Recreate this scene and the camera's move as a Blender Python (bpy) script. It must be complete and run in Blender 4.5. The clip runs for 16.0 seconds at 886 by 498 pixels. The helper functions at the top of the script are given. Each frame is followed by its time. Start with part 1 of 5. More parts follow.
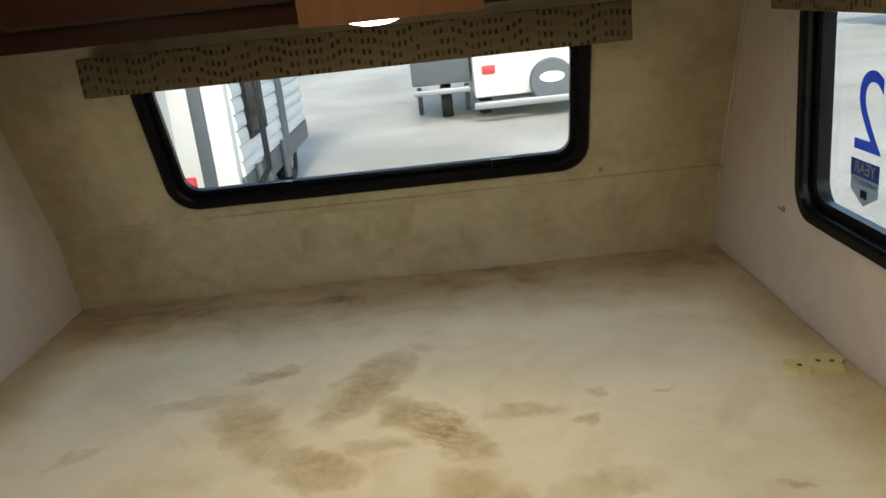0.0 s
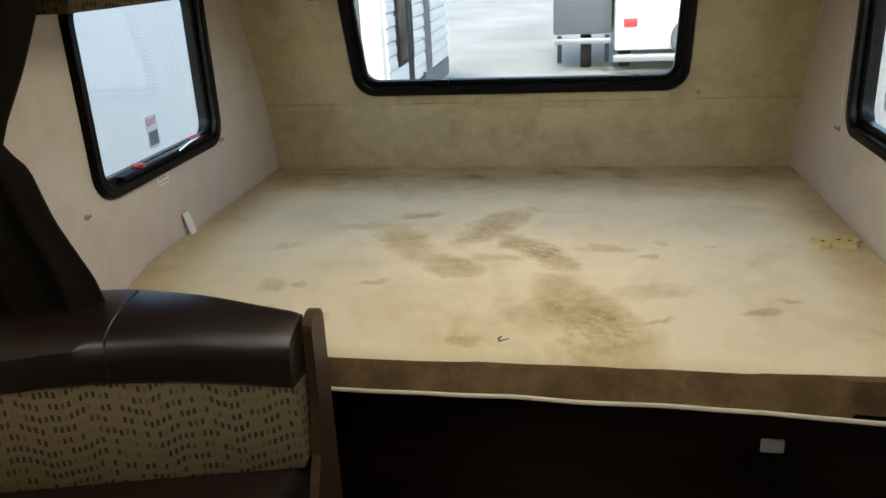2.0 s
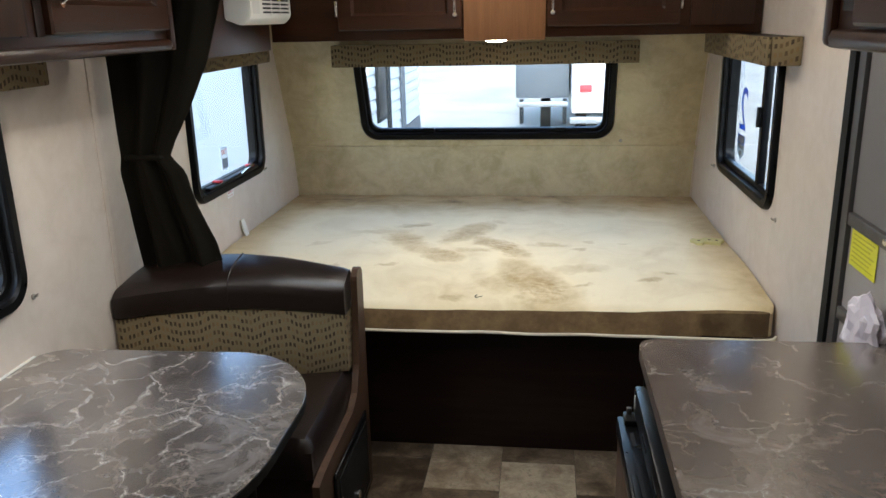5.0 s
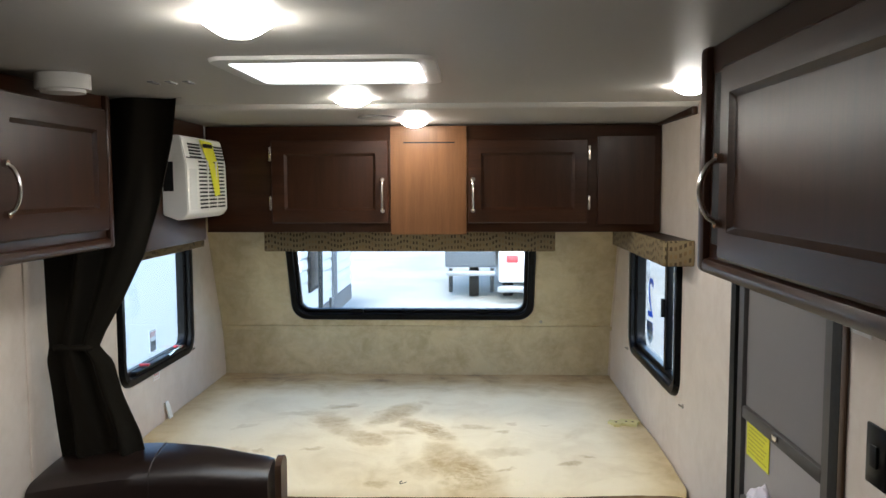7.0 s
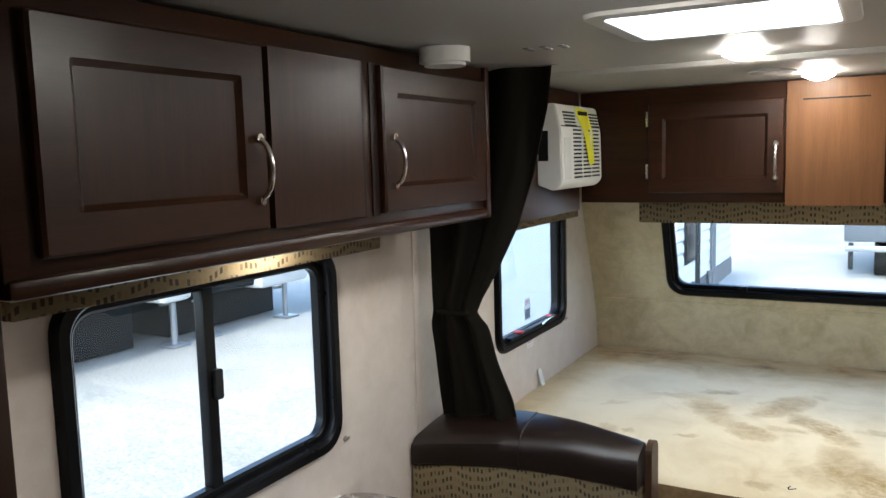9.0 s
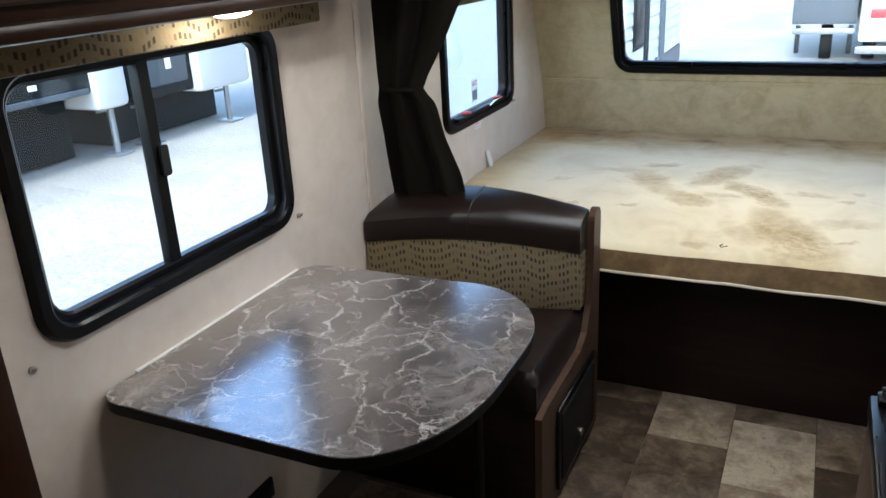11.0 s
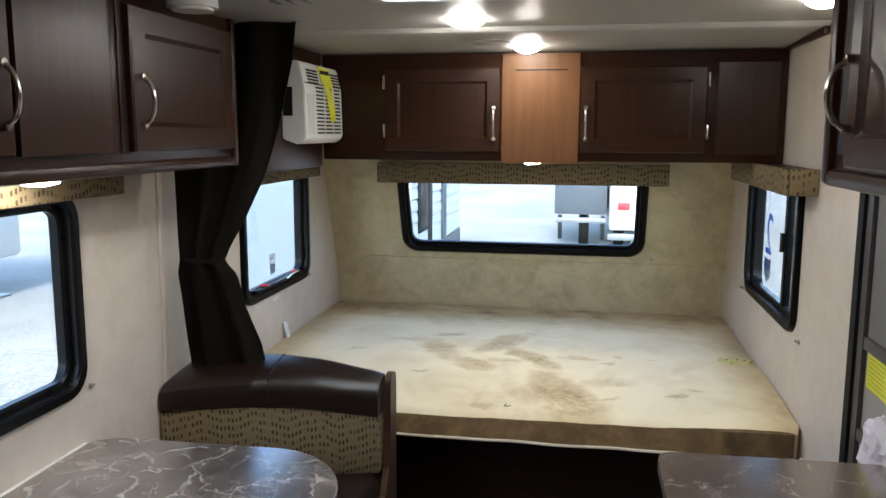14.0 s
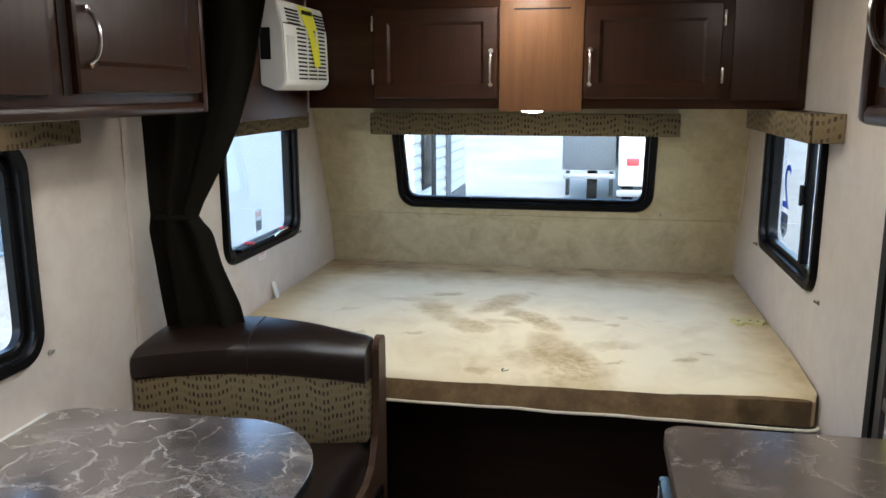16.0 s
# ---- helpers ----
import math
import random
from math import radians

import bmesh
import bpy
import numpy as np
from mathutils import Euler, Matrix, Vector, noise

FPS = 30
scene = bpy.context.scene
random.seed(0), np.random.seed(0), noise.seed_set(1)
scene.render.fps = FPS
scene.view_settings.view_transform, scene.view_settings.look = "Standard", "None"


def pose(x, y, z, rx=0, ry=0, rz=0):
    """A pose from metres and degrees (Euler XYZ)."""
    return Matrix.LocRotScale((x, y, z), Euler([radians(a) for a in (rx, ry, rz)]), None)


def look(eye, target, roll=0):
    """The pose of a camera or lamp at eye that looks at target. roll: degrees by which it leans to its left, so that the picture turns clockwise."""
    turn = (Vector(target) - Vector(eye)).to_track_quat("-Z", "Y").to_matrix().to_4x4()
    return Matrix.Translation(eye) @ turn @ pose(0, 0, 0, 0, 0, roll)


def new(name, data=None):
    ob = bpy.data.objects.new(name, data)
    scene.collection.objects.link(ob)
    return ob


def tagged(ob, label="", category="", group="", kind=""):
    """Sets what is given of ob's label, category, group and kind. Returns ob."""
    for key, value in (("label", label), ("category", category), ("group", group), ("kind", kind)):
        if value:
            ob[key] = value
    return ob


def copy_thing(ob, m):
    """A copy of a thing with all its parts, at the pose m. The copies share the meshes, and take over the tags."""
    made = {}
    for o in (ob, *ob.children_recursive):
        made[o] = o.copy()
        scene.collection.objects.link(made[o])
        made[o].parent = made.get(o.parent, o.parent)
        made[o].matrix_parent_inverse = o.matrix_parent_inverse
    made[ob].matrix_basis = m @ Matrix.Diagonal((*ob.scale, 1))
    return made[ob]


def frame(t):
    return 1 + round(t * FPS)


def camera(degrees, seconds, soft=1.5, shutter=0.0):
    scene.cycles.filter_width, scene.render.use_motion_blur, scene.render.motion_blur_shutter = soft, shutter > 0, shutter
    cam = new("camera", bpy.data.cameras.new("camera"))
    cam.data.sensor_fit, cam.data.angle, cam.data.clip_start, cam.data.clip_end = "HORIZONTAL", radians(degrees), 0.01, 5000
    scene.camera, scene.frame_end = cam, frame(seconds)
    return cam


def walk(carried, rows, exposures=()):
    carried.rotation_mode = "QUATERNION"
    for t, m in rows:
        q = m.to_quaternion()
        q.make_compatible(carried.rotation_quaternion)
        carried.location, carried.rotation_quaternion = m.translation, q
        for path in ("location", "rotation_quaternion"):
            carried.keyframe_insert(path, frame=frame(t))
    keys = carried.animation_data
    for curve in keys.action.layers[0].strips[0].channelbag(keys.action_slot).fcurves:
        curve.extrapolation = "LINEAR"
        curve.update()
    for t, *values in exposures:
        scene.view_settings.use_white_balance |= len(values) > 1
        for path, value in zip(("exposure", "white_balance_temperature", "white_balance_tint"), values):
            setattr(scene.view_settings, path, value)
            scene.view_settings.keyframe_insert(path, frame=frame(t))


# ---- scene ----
cam = camera(58.3, 16.0)
PATH = [
    (0, (0.201, -0.115, 1.539), (0.166, 1.79, 0.931), -6.3),
    (0.5, (0.271, -0.276, 1.548), (0.104, 1.605, 0.889), -6.0),
    (1, (0.246, -0.451, 1.526), (0.04, 1.408, 0.817), -4.3),
    (1.5, (0.216, -0.647, 1.514), (-0.033, 1.202, 0.792), -2.7),
    (2, (0.235, -0.816, 1.51), (-0.104, 1.028, 0.813), -2.9),
    (2.5, (0.247, -1.034, 1.514), (-0.145, 0.791, 0.796), -3.3),
    (3, (0.222, -1.253, 1.516), (-0.124, 0.557, 0.738), -3.2),
    (3.2, (0.215, -1.34, 1.519), (-0.103, 0.464, 0.716), -3.0),
    (5.3, (0.288, -1.805, 1.618), (0.038, 0.12, 1.137), -1.2),
    (5.5, (0.285, -1.814, 1.634), (0.022, 0.123, 1.21), -1.3),
    (6, (0.301, -1.805, 1.657), (0.022, 0.154, 1.367), -1.1),
    (6.5, (0.313, -1.828, 1.683), (0.099, 0.15, 1.484), -0.7),
    (7, (0.315, -1.881, 1.703), (0.235, 0.111, 1.541), -0.2),
    (7.5, (0.336, -1.852, 1.709), (0.124, 0.13, 1.543), -0.5),
    (8, (0.295, -1.807, 1.721), (-0.265, 0.106, 1.554), -1.7),
    (8.2, (0.279, -1.765, 1.715), (-0.43, 0.098, 1.559), -2.2),
    (10.3, (0.275, -1.728, 1.669), (-0.758, -0.088, 1.175), -3.6),
    (10.5, (0.281, -1.739, 1.65), (-0.69, -0.085, 1.081), -3.4),
    (11, (0.295, -1.764, 1.623), (-0.523, -0.081, 0.914), -3.1),
    (11.5, (0.306, -1.792, 1.574), (-0.375, -0.068, 0.822), -3.0),
    (12, (0.302, -1.827, 1.568), (-0.227, -0.052, 0.812), -1.6),
    (12.5, (0.309, -1.853, 1.578), (-0.102, -0.023, 0.883), -0.6),
    (13, (0.313, -1.867, 1.596), (-0.031, 0.023, 1.04), 0.2),
    (13.5, (0.305, -1.892, 1.616), (-0.023, 0.04, 1.216), 0.4),
    (14, (0.316, -1.912, 1.625), (-0.033, 0.036, 1.336), 0.2),
    (14.5, (0.316, -1.927, 1.628), (-0.043, 0.025, 1.38), 0.2),
    (15, (0.319, -1.928, 1.622), (-0.055, 0.019, 1.362), -0.0),
    (15.5, (0.335, -1.861, 1.609), (-0.082, 0.071, 1.303), -0.3),
    (16, (0.336, -1.714, 1.587), (-0.031, 0.212, 1.193), -0.1),
]
EXPOSURES = [(0.0, 2.28, 7300, 10), (0.5, 2.23, 7100, 10), (1.0, 2.28, 7100, 10), (1.5, 2.36, 7000, 10), (2.5, 2.79, 6700, 10), (3.0, 2.88, 6500, 10), (5.5, 3.14, 5950, 10), (8.0, 3.14, 5900, 10), (10.5, 3.26, 5750, 10), (11.5, 3.18, 5700, 10), (12.0, 3.46, 5700, 10), (12.5, 3.44, 5700, 10), (13.5, 3.05, 5800, 10), (14.5, 3.01, 5850, 10), (16.0, 3.01, 5850, 10)]
walk(cam, [(t, look(eye, target, roll)) for t, eye, target, roll in PATH], EXPOSURES)

# ---- world and light ----
world = bpy.data.worlds.new("sky")
world.use_nodes = True
scene.world = world
wn = world.node_tree
sky = wn.nodes.new("ShaderNodeTexSky")
sky.sky_type, sky.sun_disc = "NISHITA", False
sky.sun_elevation, sky.sun_rotation = radians(45), radians(180)
sky.dust_density, sky.ozone_density = 1.6, 0.8
wn.links.new(sky.outputs[0], wn.nodes["Background"].inputs[0])
wn.nodes["Background"].inputs[1].default_value = 0.125
sun = new("sun", bpy.data.lights.new("sun", "SUN"))
sun.data.energy, sun.data.angle, sun.data.color = 0.9, radians(12), (1.0, 0.97, 0.93)
sun.matrix_world = look((0, 0, 20), (0.0, 20.0, 0))

skylight = new("skylight_daylight", bpy.data.lights.new("skylight_daylight", "AREA"))
skylight.data.shape, skylight.data.size, skylight.data.size_y, skylight.data.energy = "RECTANGLE", 0.3, 0.34, 0.8
skylight.data.color = (0.92, 0.97, 1.0)
skylight.matrix_world = pose(-0.0025, -0.055, 2.04)


# ---- materials ----
class Nodes:
    """A node material under construction."""

    def __init__(self, name):
        self.mat = bpy.data.materials.new(name)
        self.mat.use_nodes = True
        self.tree = self.mat.node_tree
        self.bsdf = self.tree.nodes["Principled BSDF"]
        self.at = self.node("ShaderNodeTexCoord").outputs["Object"]

    def node(self, kind):
        return self.tree.nodes.new(kind)

    def put(self, socket, value):
        if isinstance(value, bpy.types.NodeSocket):
            self.tree.links.new(value, socket)
        else:
            socket.default_value = value

    def math(self, op, a, b=0.0, c=0.0):
        m = self.node("ShaderNodeMath")
        m.operation = op
        for socket, value in zip(m.inputs, (a, b, c)):
            self.put(socket, value)
        return m.outputs[0]

    def noise(self, scale, detail=4.0, rough=0.6, stretch=(1, 1, 1), distort=0.0, at=None):
        m = self.node("ShaderNodeMapping")
        self.put(m.inputs["Vector"], at or self.at)
        m.inputs["Scale"].default_value = stretch
        n = self.node("ShaderNodeTexNoise")
        self.put(n.inputs["Vector"], m.outputs[0])
        n.inputs["Scale"].default_value, n.inputs["Detail"].default_value = scale, detail
        n.inputs["Roughness"].default_value, n.inputs["Distortion"].default_value = rough, distort
        return n.outputs["Fac"]

    def ramp(self, fac, *stops):
        r = self.node("ShaderNodeValToRGB")
        while len(r.color_ramp.elements) < len(stops):
            r.color_ramp.elements.new(0.5)
        for e, (p, c) in zip(r.color_ramp.elements, stops):
            e.position = p
            e.color = (*c, 1) if isinstance(c, tuple) else (c, c, c, 1)
        self.put(r.inputs[0], fac)
        return r.outputs[0]

    def mix(self, fac, a, b, blend="MIX"):
        m = self.node("ShaderNodeMix")
        m.data_type, m.blend_type = "RGBA", blend
        self.put(m.inputs["Factor"], fac)
        for key, value in ((6, a), (7, b)):
            self.put(m.inputs[key], (*value, 1) if isinstance(value, tuple) else value)
        return m.outputs[2]

    def xyz(self):
        s = self.node("ShaderNodeSeparateXYZ")
        self.put(s.inputs[0], self.at)
        return s.outputs

    def done(self, colour, rough=0.5, metal=0.0, bump=None, strength=0.2, distance=0.002, spec=0.5):
        b = self.bsdf
        self.put(b.inputs["Base Color"], (*colour, 1) if isinstance(colour, tuple) else colour)
        self.put(b.inputs["Roughness"], rough)
        self.put(b.inputs["Metallic"], metal)
        self.put(b.inputs["Specular IOR Level"], spec)
        if bump is not None:
            n = self.node("ShaderNodeBump")
            n.inputs["Strength"].default_value, n.inputs["Distance"].default_value = strength, distance
            self.put(n.inputs["Height"], bump)
            self.put(b.inputs["Normal"], n.outputs[0])
        return self.mat


def plain(name, colour, rough=0.5, metal=0.0, vary=0.12, scale=30.0, spec=0.5, relief=0.08):
    n = Nodes(name)
    a, b = n.noise(scale), n.noise(scale / 9, 3)
    v = n.math("MULTIPLY_ADD", n.math("ADD", a, b), vary, 1 - vary)
    col = n.mix(1.0, colour, n.ramp(v, (0, 0.0), (1, 1.0)), "MULTIPLY")
    r = n.math("MULTIPLY_ADD", a, 0.16, rough - 0.08)
    return n.done(col, r, metal, a if relief else None, relief, 0.001, spec)


def wood(name, dark, light, stretch, rough=0.33, spec=0.26):
    n = Nodes(name)
    grain = n.noise(26, 6, 0.62, stretch, 0.5)
    broad = n.noise(4.0, 3, 0.5, stretch)
    fac = n.math("ADD", n.math("MULTIPLY", grain, 0.45), n.math("MULTIPLY", broad, 0.6))
    return n.done(n.ramp(fac, (0.25, dark), (0.9, light)), rough, 0, None, spec=spec)


def make_wallpaper(name, light, dark, fleck, flecked=0.35):
    n = Nodes(name)
    clouds, fine = n.noise(7.5, 6, 0.65, distort=0.6), n.noise(26, 4, 0.6)
    col = n.mix(n.ramp(clouds, (0.38, 0.0), (0.66, 1.0)), light, dark)
    col = n.mix(n.math("MULTIPLY", n.ramp(fine, (0.45, 0.0), (0.7, 1.0)), flecked), col, fleck)
    return n.done(col, 0.5, 0, fine, 0.15, 0.0015)


def make_dashes():
    """Woven upholstery: short upright dashes in wavy rows on tan."""
    n = Nodes("dash_fabric")
    x, y, z = n.xyz()
    u = n.math("ADD", x, y)
    wave = n.math("MULTIPLY", n.math("SINE", n.math("MULTIPLY", u, 28.0)), 0.0105)
    wave = n.math("MULTIPLY_ADD", n.math("SINE", n.math("MULTIPLY_ADD", u, 67.0, n.math("MULTIPLY", z, 9.0))), 0.003, wave)
    col_w, row_h = 0.0155, 0.0265
    uu = n.math("DIVIDE", u, col_w)
    ui = n.math("FLOOR", uu)
    jog = n.node("ShaderNodeTexWhiteNoise")
    jog.noise_dimensions = "1D"
    n.put(jog.inputs["W"], ui)
    vv = n.math("ADD", n.math("DIVIDE", n.math("ADD", z, wave), row_h), n.math("MULTIPLY", jog.outputs["Value"], 0.16))
    vi = n.math("FLOOR", vv)
    fu = n.math("ABSOLUTE", n.math("SUBTRACT", n.math("FRACT", uu), 0.5))
    fv = n.math("ABSOLUTE", n.math("SUBTRACT", n.math("FRACT", vv), 0.5))
    inside = n.math("MULTIPLY", n.math("LESS_THAN", fu, 0.27), n.math("LESS_THAN", fv, 0.25))
    cell = n.node("ShaderNodeCombineXYZ")
    n.put(cell.inputs[0], ui)
    n.put(cell.inputs[1], vi)
    w = n.node("ShaderNodeTexWhiteNoise")
    w.noise_dimensions = "2D"
    n.put(w.inputs["Vector"], cell.outputs[0])
    ink = n.ramp(w.outputs["Value"], (0.0, (0.03, 0.02, 0.013)), (0.5, (0.06, 0.04, 0.022)), (0.8, (0.2, 0.13, 0.06)))
    weave = n.noise(420, 2)
    ground = n.mix(weave, (0.145, 0.108, 0.058), (0.245, 0.19, 0.105))
    return n.done(n.mix(n.math("MULTIPLY", inside, 0.9), ground, ink), 0.85, 0, weave, 0.4, 0.001, 0.2)


def make_marble(name, veined, dark, mid, pale, bright):
    """Laminate printed like marble: cloudy ground with broken veins."""
    n = Nodes(name)
    warp = n.node("ShaderNodeTexNoise")
    n.put(warp.inputs["Vector"], n.at)
    warp.inputs["Scale"].default_value, warp.inputs["Detail"].default_value, warp.inputs["Roughness"].default_value = 6.0, 8.0, 0.62
    bent = n.node("ShaderNodeVectorMath")
    bent.operation = "MULTIPLY_ADD"
    n.put(bent.inputs[0], warp.outputs["Color"])
    bent.inputs[1].default_value = (0.26, 0.26, 0.0)
    n.put(bent.inputs[2], n.at)
    veins = []
    for scale, width in ((6.0, 0.011), (14.0, 0.02)):
        v = n.node("ShaderNodeTexVoronoi")
        v.feature = "DISTANCE_TO_EDGE"
        n.put(v.inputs["Vector"], bent.outputs[0])
        v.inputs["Scale"].default_value = scale
        veins.append(n.ramp(v.outputs["Distance"], (0.0, 1.0), (width, 0.3), (width * 3.5, 0.0)))
    patch = n.ramp(n.noise(11, 5, 0.7), (0.40, 0.0), (0.56, 1.0))
    patch2 = n.ramp(n.noise(9, 4, at=bent.outputs[0]), (0.42, 0.0), (0.62, 1.0))
    cloud = n.ramp(n.noise(7, 6, 0.7, distort=1.0), (0.3, dark), (0.48, mid), (0.6, pale), (0.76, bright))
    col = n.mix(n.math("MULTIPLY", n.math("MULTIPLY", veins[0], patch), 0.95 * veined), cloud, (0.6, 0.55, 0.5))
    col = n.mix(n.math("MULTIPLY", n.math("MULTIPLY", veins[1], patch2), 0.6 * veined), col, (0.5, 0.42, 0.36))
    n.put(n.bsdf.inputs["IOR"], 1.6)
    n.put(n.bsdf.inputs["Coat Weight"], 1.0)
    n.put(n.bsdf.inputs["Coat IOR"], 2.1)
    n.put(n.bsdf.inputs["Coat Roughness"], 0.21)
    return n.done(col, n.math("MULTIPLY_ADD", n.noise(14), 0.12, 0.16), 0, n.noise(60), 0.02, 0.001, 0.6)


# broad smears in the nap (x, y, half length, half width, degrees, strength)
SMEARS = [(-0.43, 1.54, 0.12, 0.035, 10, 0.45), (-0.28, 1.42, 0.17, 0.06, -58, 0.55), (-0.13, 1.24, 0.09, 0.045, -36, 0.65), (-0.29, 1.665, 0.07, 0.03, 15, 0.65),
          (-0.04, 1.56, 0.17, 0.06, 66, 0.75), (0.115, 1.36, 0.17, 0.055, -55, 0.8), (0.0, 1.29, 0.06, 0.025, 10, 0.45), (0.25, 1.0, 0.19, 0.085, -57, 0.72),
          (0.31, 0.86, 0.09, 0.11, 0, 0.5), (0.10, 0.99, 0.10, 0.05, -50, 0.4), (-0.65, 1.37, 0.06, 0.018, 50, 0.4), (-0.05, 1.0, 0.25, 0.14, 0, 0.15),
          (0.12, 0.87, 0.12, 0.08, 0, 0.18), (0.30, 1.38, 0.07, 0.03, -10, 0.45), (0.42, 1.1, 0.10, 0.04, 10, 0.4), (0.10, 1.75, 0.03, 0.04, 40, 0.35)]
# small thumbed marks (x, y, half length, half width)
MARKS = [(-0.615, 1.10, 0.045, 0.03), (-0.54, 1.115, 0.03, 0.015), (-0.325, 1.142, 0.04, 0.015), (-0.654, 0.97, 0.04, 0.02), (0.444, 1.434, 0.025, 0.03),
         (0.422, 1.297, 0.03, 0.02), (0.613, 1.424, 0.03, 0.015), (0.47, 1.09, 0.04, 0.03), (0.41, 0.95, 0.05, 0.012), (0.665, 0.98, 0.035, 0.022),
         (0.74, 1.026, 0.03, 0.012), (-0.42, 0.95, 0.03, 0.02), (-0.60, 1.0, 0.03, 0.015), (0.20, 0.88, 0.03, 0.02), (-0.05, 0.90, 0.05, 0.03)]
RIBBED = ((0.13, 1.36, 0.075, 0.13), (0.30, 0.93, 0.09, 0.1))


def make_suede():
    """Plush suede: light nap rubbed dark in patches, with shade painted in at the rim, back and front."""
    n = Nodes("plush_suede")

    def bend(at, scale, size):
        warp = n.node("ShaderNodeTexNoise")
        n.put(warp.inputs["Vector"], n.at)
        warp.inputs["Scale"].default_value, warp.inputs["Detail"].default_value, warp.inputs["Roughness"].default_value = scale, 4.0, 0.55
        off = n.node("ShaderNodeVectorMath")
        off.operation = "SUBTRACT"
        n.put(off.inputs[0], warp.outputs["Color"])
        off.inputs[1].default_value = (0.5, 0.5, 0.5)
        bent = n.node("ShaderNodeVectorMath")
        bent.operation = "MULTIPLY_ADD"
        n.put(bent.inputs[0], off.outputs[0])
        bent.inputs[1].default_value = (size, size, 0.0)
        n.put(bent.inputs[2], at)
        return bent.outputs[0]

    bent = bend(bend(n.at, 6.0, 0.14), 26.0, 0.05)
    sep = n.node("ShaderNodeSeparateXYZ")
    n.put(sep.inputs[0], bent)
    x, y, _ = sep.outputs
    true_x, true_y, z = n.xyz()

    def spot(x, y, px, py, rx, ry, turn=0.0):
        c, k = math.cos(radians(turn)), math.sin(radians(turn))
        dx, dy = n.math("SUBTRACT", x, px), n.math("SUBTRACT", y, py)
        u = n.math("ADD", n.math("MULTIPLY", dx, c / rx), n.math("MULTIPLY", dy, k / rx))
        v = n.math("ADD", n.math("MULTIPLY", dx, -k / ry), n.math("MULTIPLY", dy, c / ry))
        return n.math("ADD", n.math("MULTIPLY", u, u), n.math("MULTIPLY", v, v))

    rubbed = 0.0
    for px, py, rx, ry, turn, deep in SMEARS:
        rubbed = n.math("MAXIMUM", rubbed, n.ramp(n.math("MULTIPLY", spot(x, y, px, py, rx, ry, turn), 0.5), (0.1, deep), (0.5, deep * 0.62), (0.8, deep * 0.16), (1.0, 0.0)))
    for place in MARKS:
        rubbed = n.math("MAXIMUM", rubbed, n.ramp(n.math("MULTIPLY", spot(x, y, *place), 0.6), (0.05, 0.5), (0.4, 0.32), (0.75, 0.1), (1.0, 0.0)))
    ribs = 0.0
    for place in RIBBED:
        ribs = n.math("MAXIMUM", ribs, n.ramp(spot(true_x, true_y, *place), (0.4, 1.0), (1.0, 0.0)))
    mottled = n.noise(11, 5, 0.6)
    soft = n.noise(2.6, 4, 0.6)
    brushed = n.noise(5, 5, 0.6, (1.0, 1.0, 1), 0.8)
    swept = n.noise(7, 4, 0.55, (0.7, 1.5, 1), 0.5)
    # Shade near the side and back walls goes into the cover's colour.
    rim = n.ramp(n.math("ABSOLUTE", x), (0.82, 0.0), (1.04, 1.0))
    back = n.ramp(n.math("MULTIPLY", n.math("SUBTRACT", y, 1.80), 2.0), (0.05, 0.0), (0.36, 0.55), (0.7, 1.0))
    # The front face's shade is painted: this mask picks the face to darken.
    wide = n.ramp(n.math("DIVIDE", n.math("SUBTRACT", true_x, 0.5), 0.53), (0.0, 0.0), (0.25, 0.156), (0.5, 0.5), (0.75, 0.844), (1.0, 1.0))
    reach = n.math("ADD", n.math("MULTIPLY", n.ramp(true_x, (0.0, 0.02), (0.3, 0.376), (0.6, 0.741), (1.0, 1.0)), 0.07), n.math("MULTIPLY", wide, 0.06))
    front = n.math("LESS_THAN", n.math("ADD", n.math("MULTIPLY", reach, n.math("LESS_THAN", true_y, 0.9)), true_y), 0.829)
    dark = n.math("MULTIPLY", rubbed, n.math("MULTIPLY_ADD", n.ramp(n.noise(17, 6, 0.7, distort=0.6), (0.3, 0.0), (0.68, 1.0)), 0.5, 0.36))
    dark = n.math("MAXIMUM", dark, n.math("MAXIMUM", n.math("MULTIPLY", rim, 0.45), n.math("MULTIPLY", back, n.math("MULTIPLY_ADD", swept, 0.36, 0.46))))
    wave = n.math("SINE", n.math("MULTIPLY_ADD", n.math("ADD", n.math("MULTIPLY", x, 0.5), y), 210.0, n.math("MULTIPLY", soft, 22.0)))
    dark = n.math("ADD", dark, n.math("MULTIPLY", n.math("MULTIPLY", wave, ribs), 0.07))
    dark = n.math("ADD", dark, n.math("MULTIPLY", n.ramp(brushed, (0.42, 0.0), (0.8, 1.0)), n.math("MULTIPLY_ADD", soft, 0.5, 0.0)))
    dark = n.math("ADD", dark, n.math("MULTIPLY", n.ramp(n.noise(24, 5, 0.7), (0.6, 0.0), (0.8, 1.0)), 0.14))
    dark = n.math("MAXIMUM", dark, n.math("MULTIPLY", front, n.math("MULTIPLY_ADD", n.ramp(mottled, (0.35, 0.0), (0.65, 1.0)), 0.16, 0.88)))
    streak = n.noise(60, 4, 0.7, (1, 3, 1))
    dark = n.math("ADD", dark, n.math("MULTIPLY_ADD", streak, 0.06, -0.03))
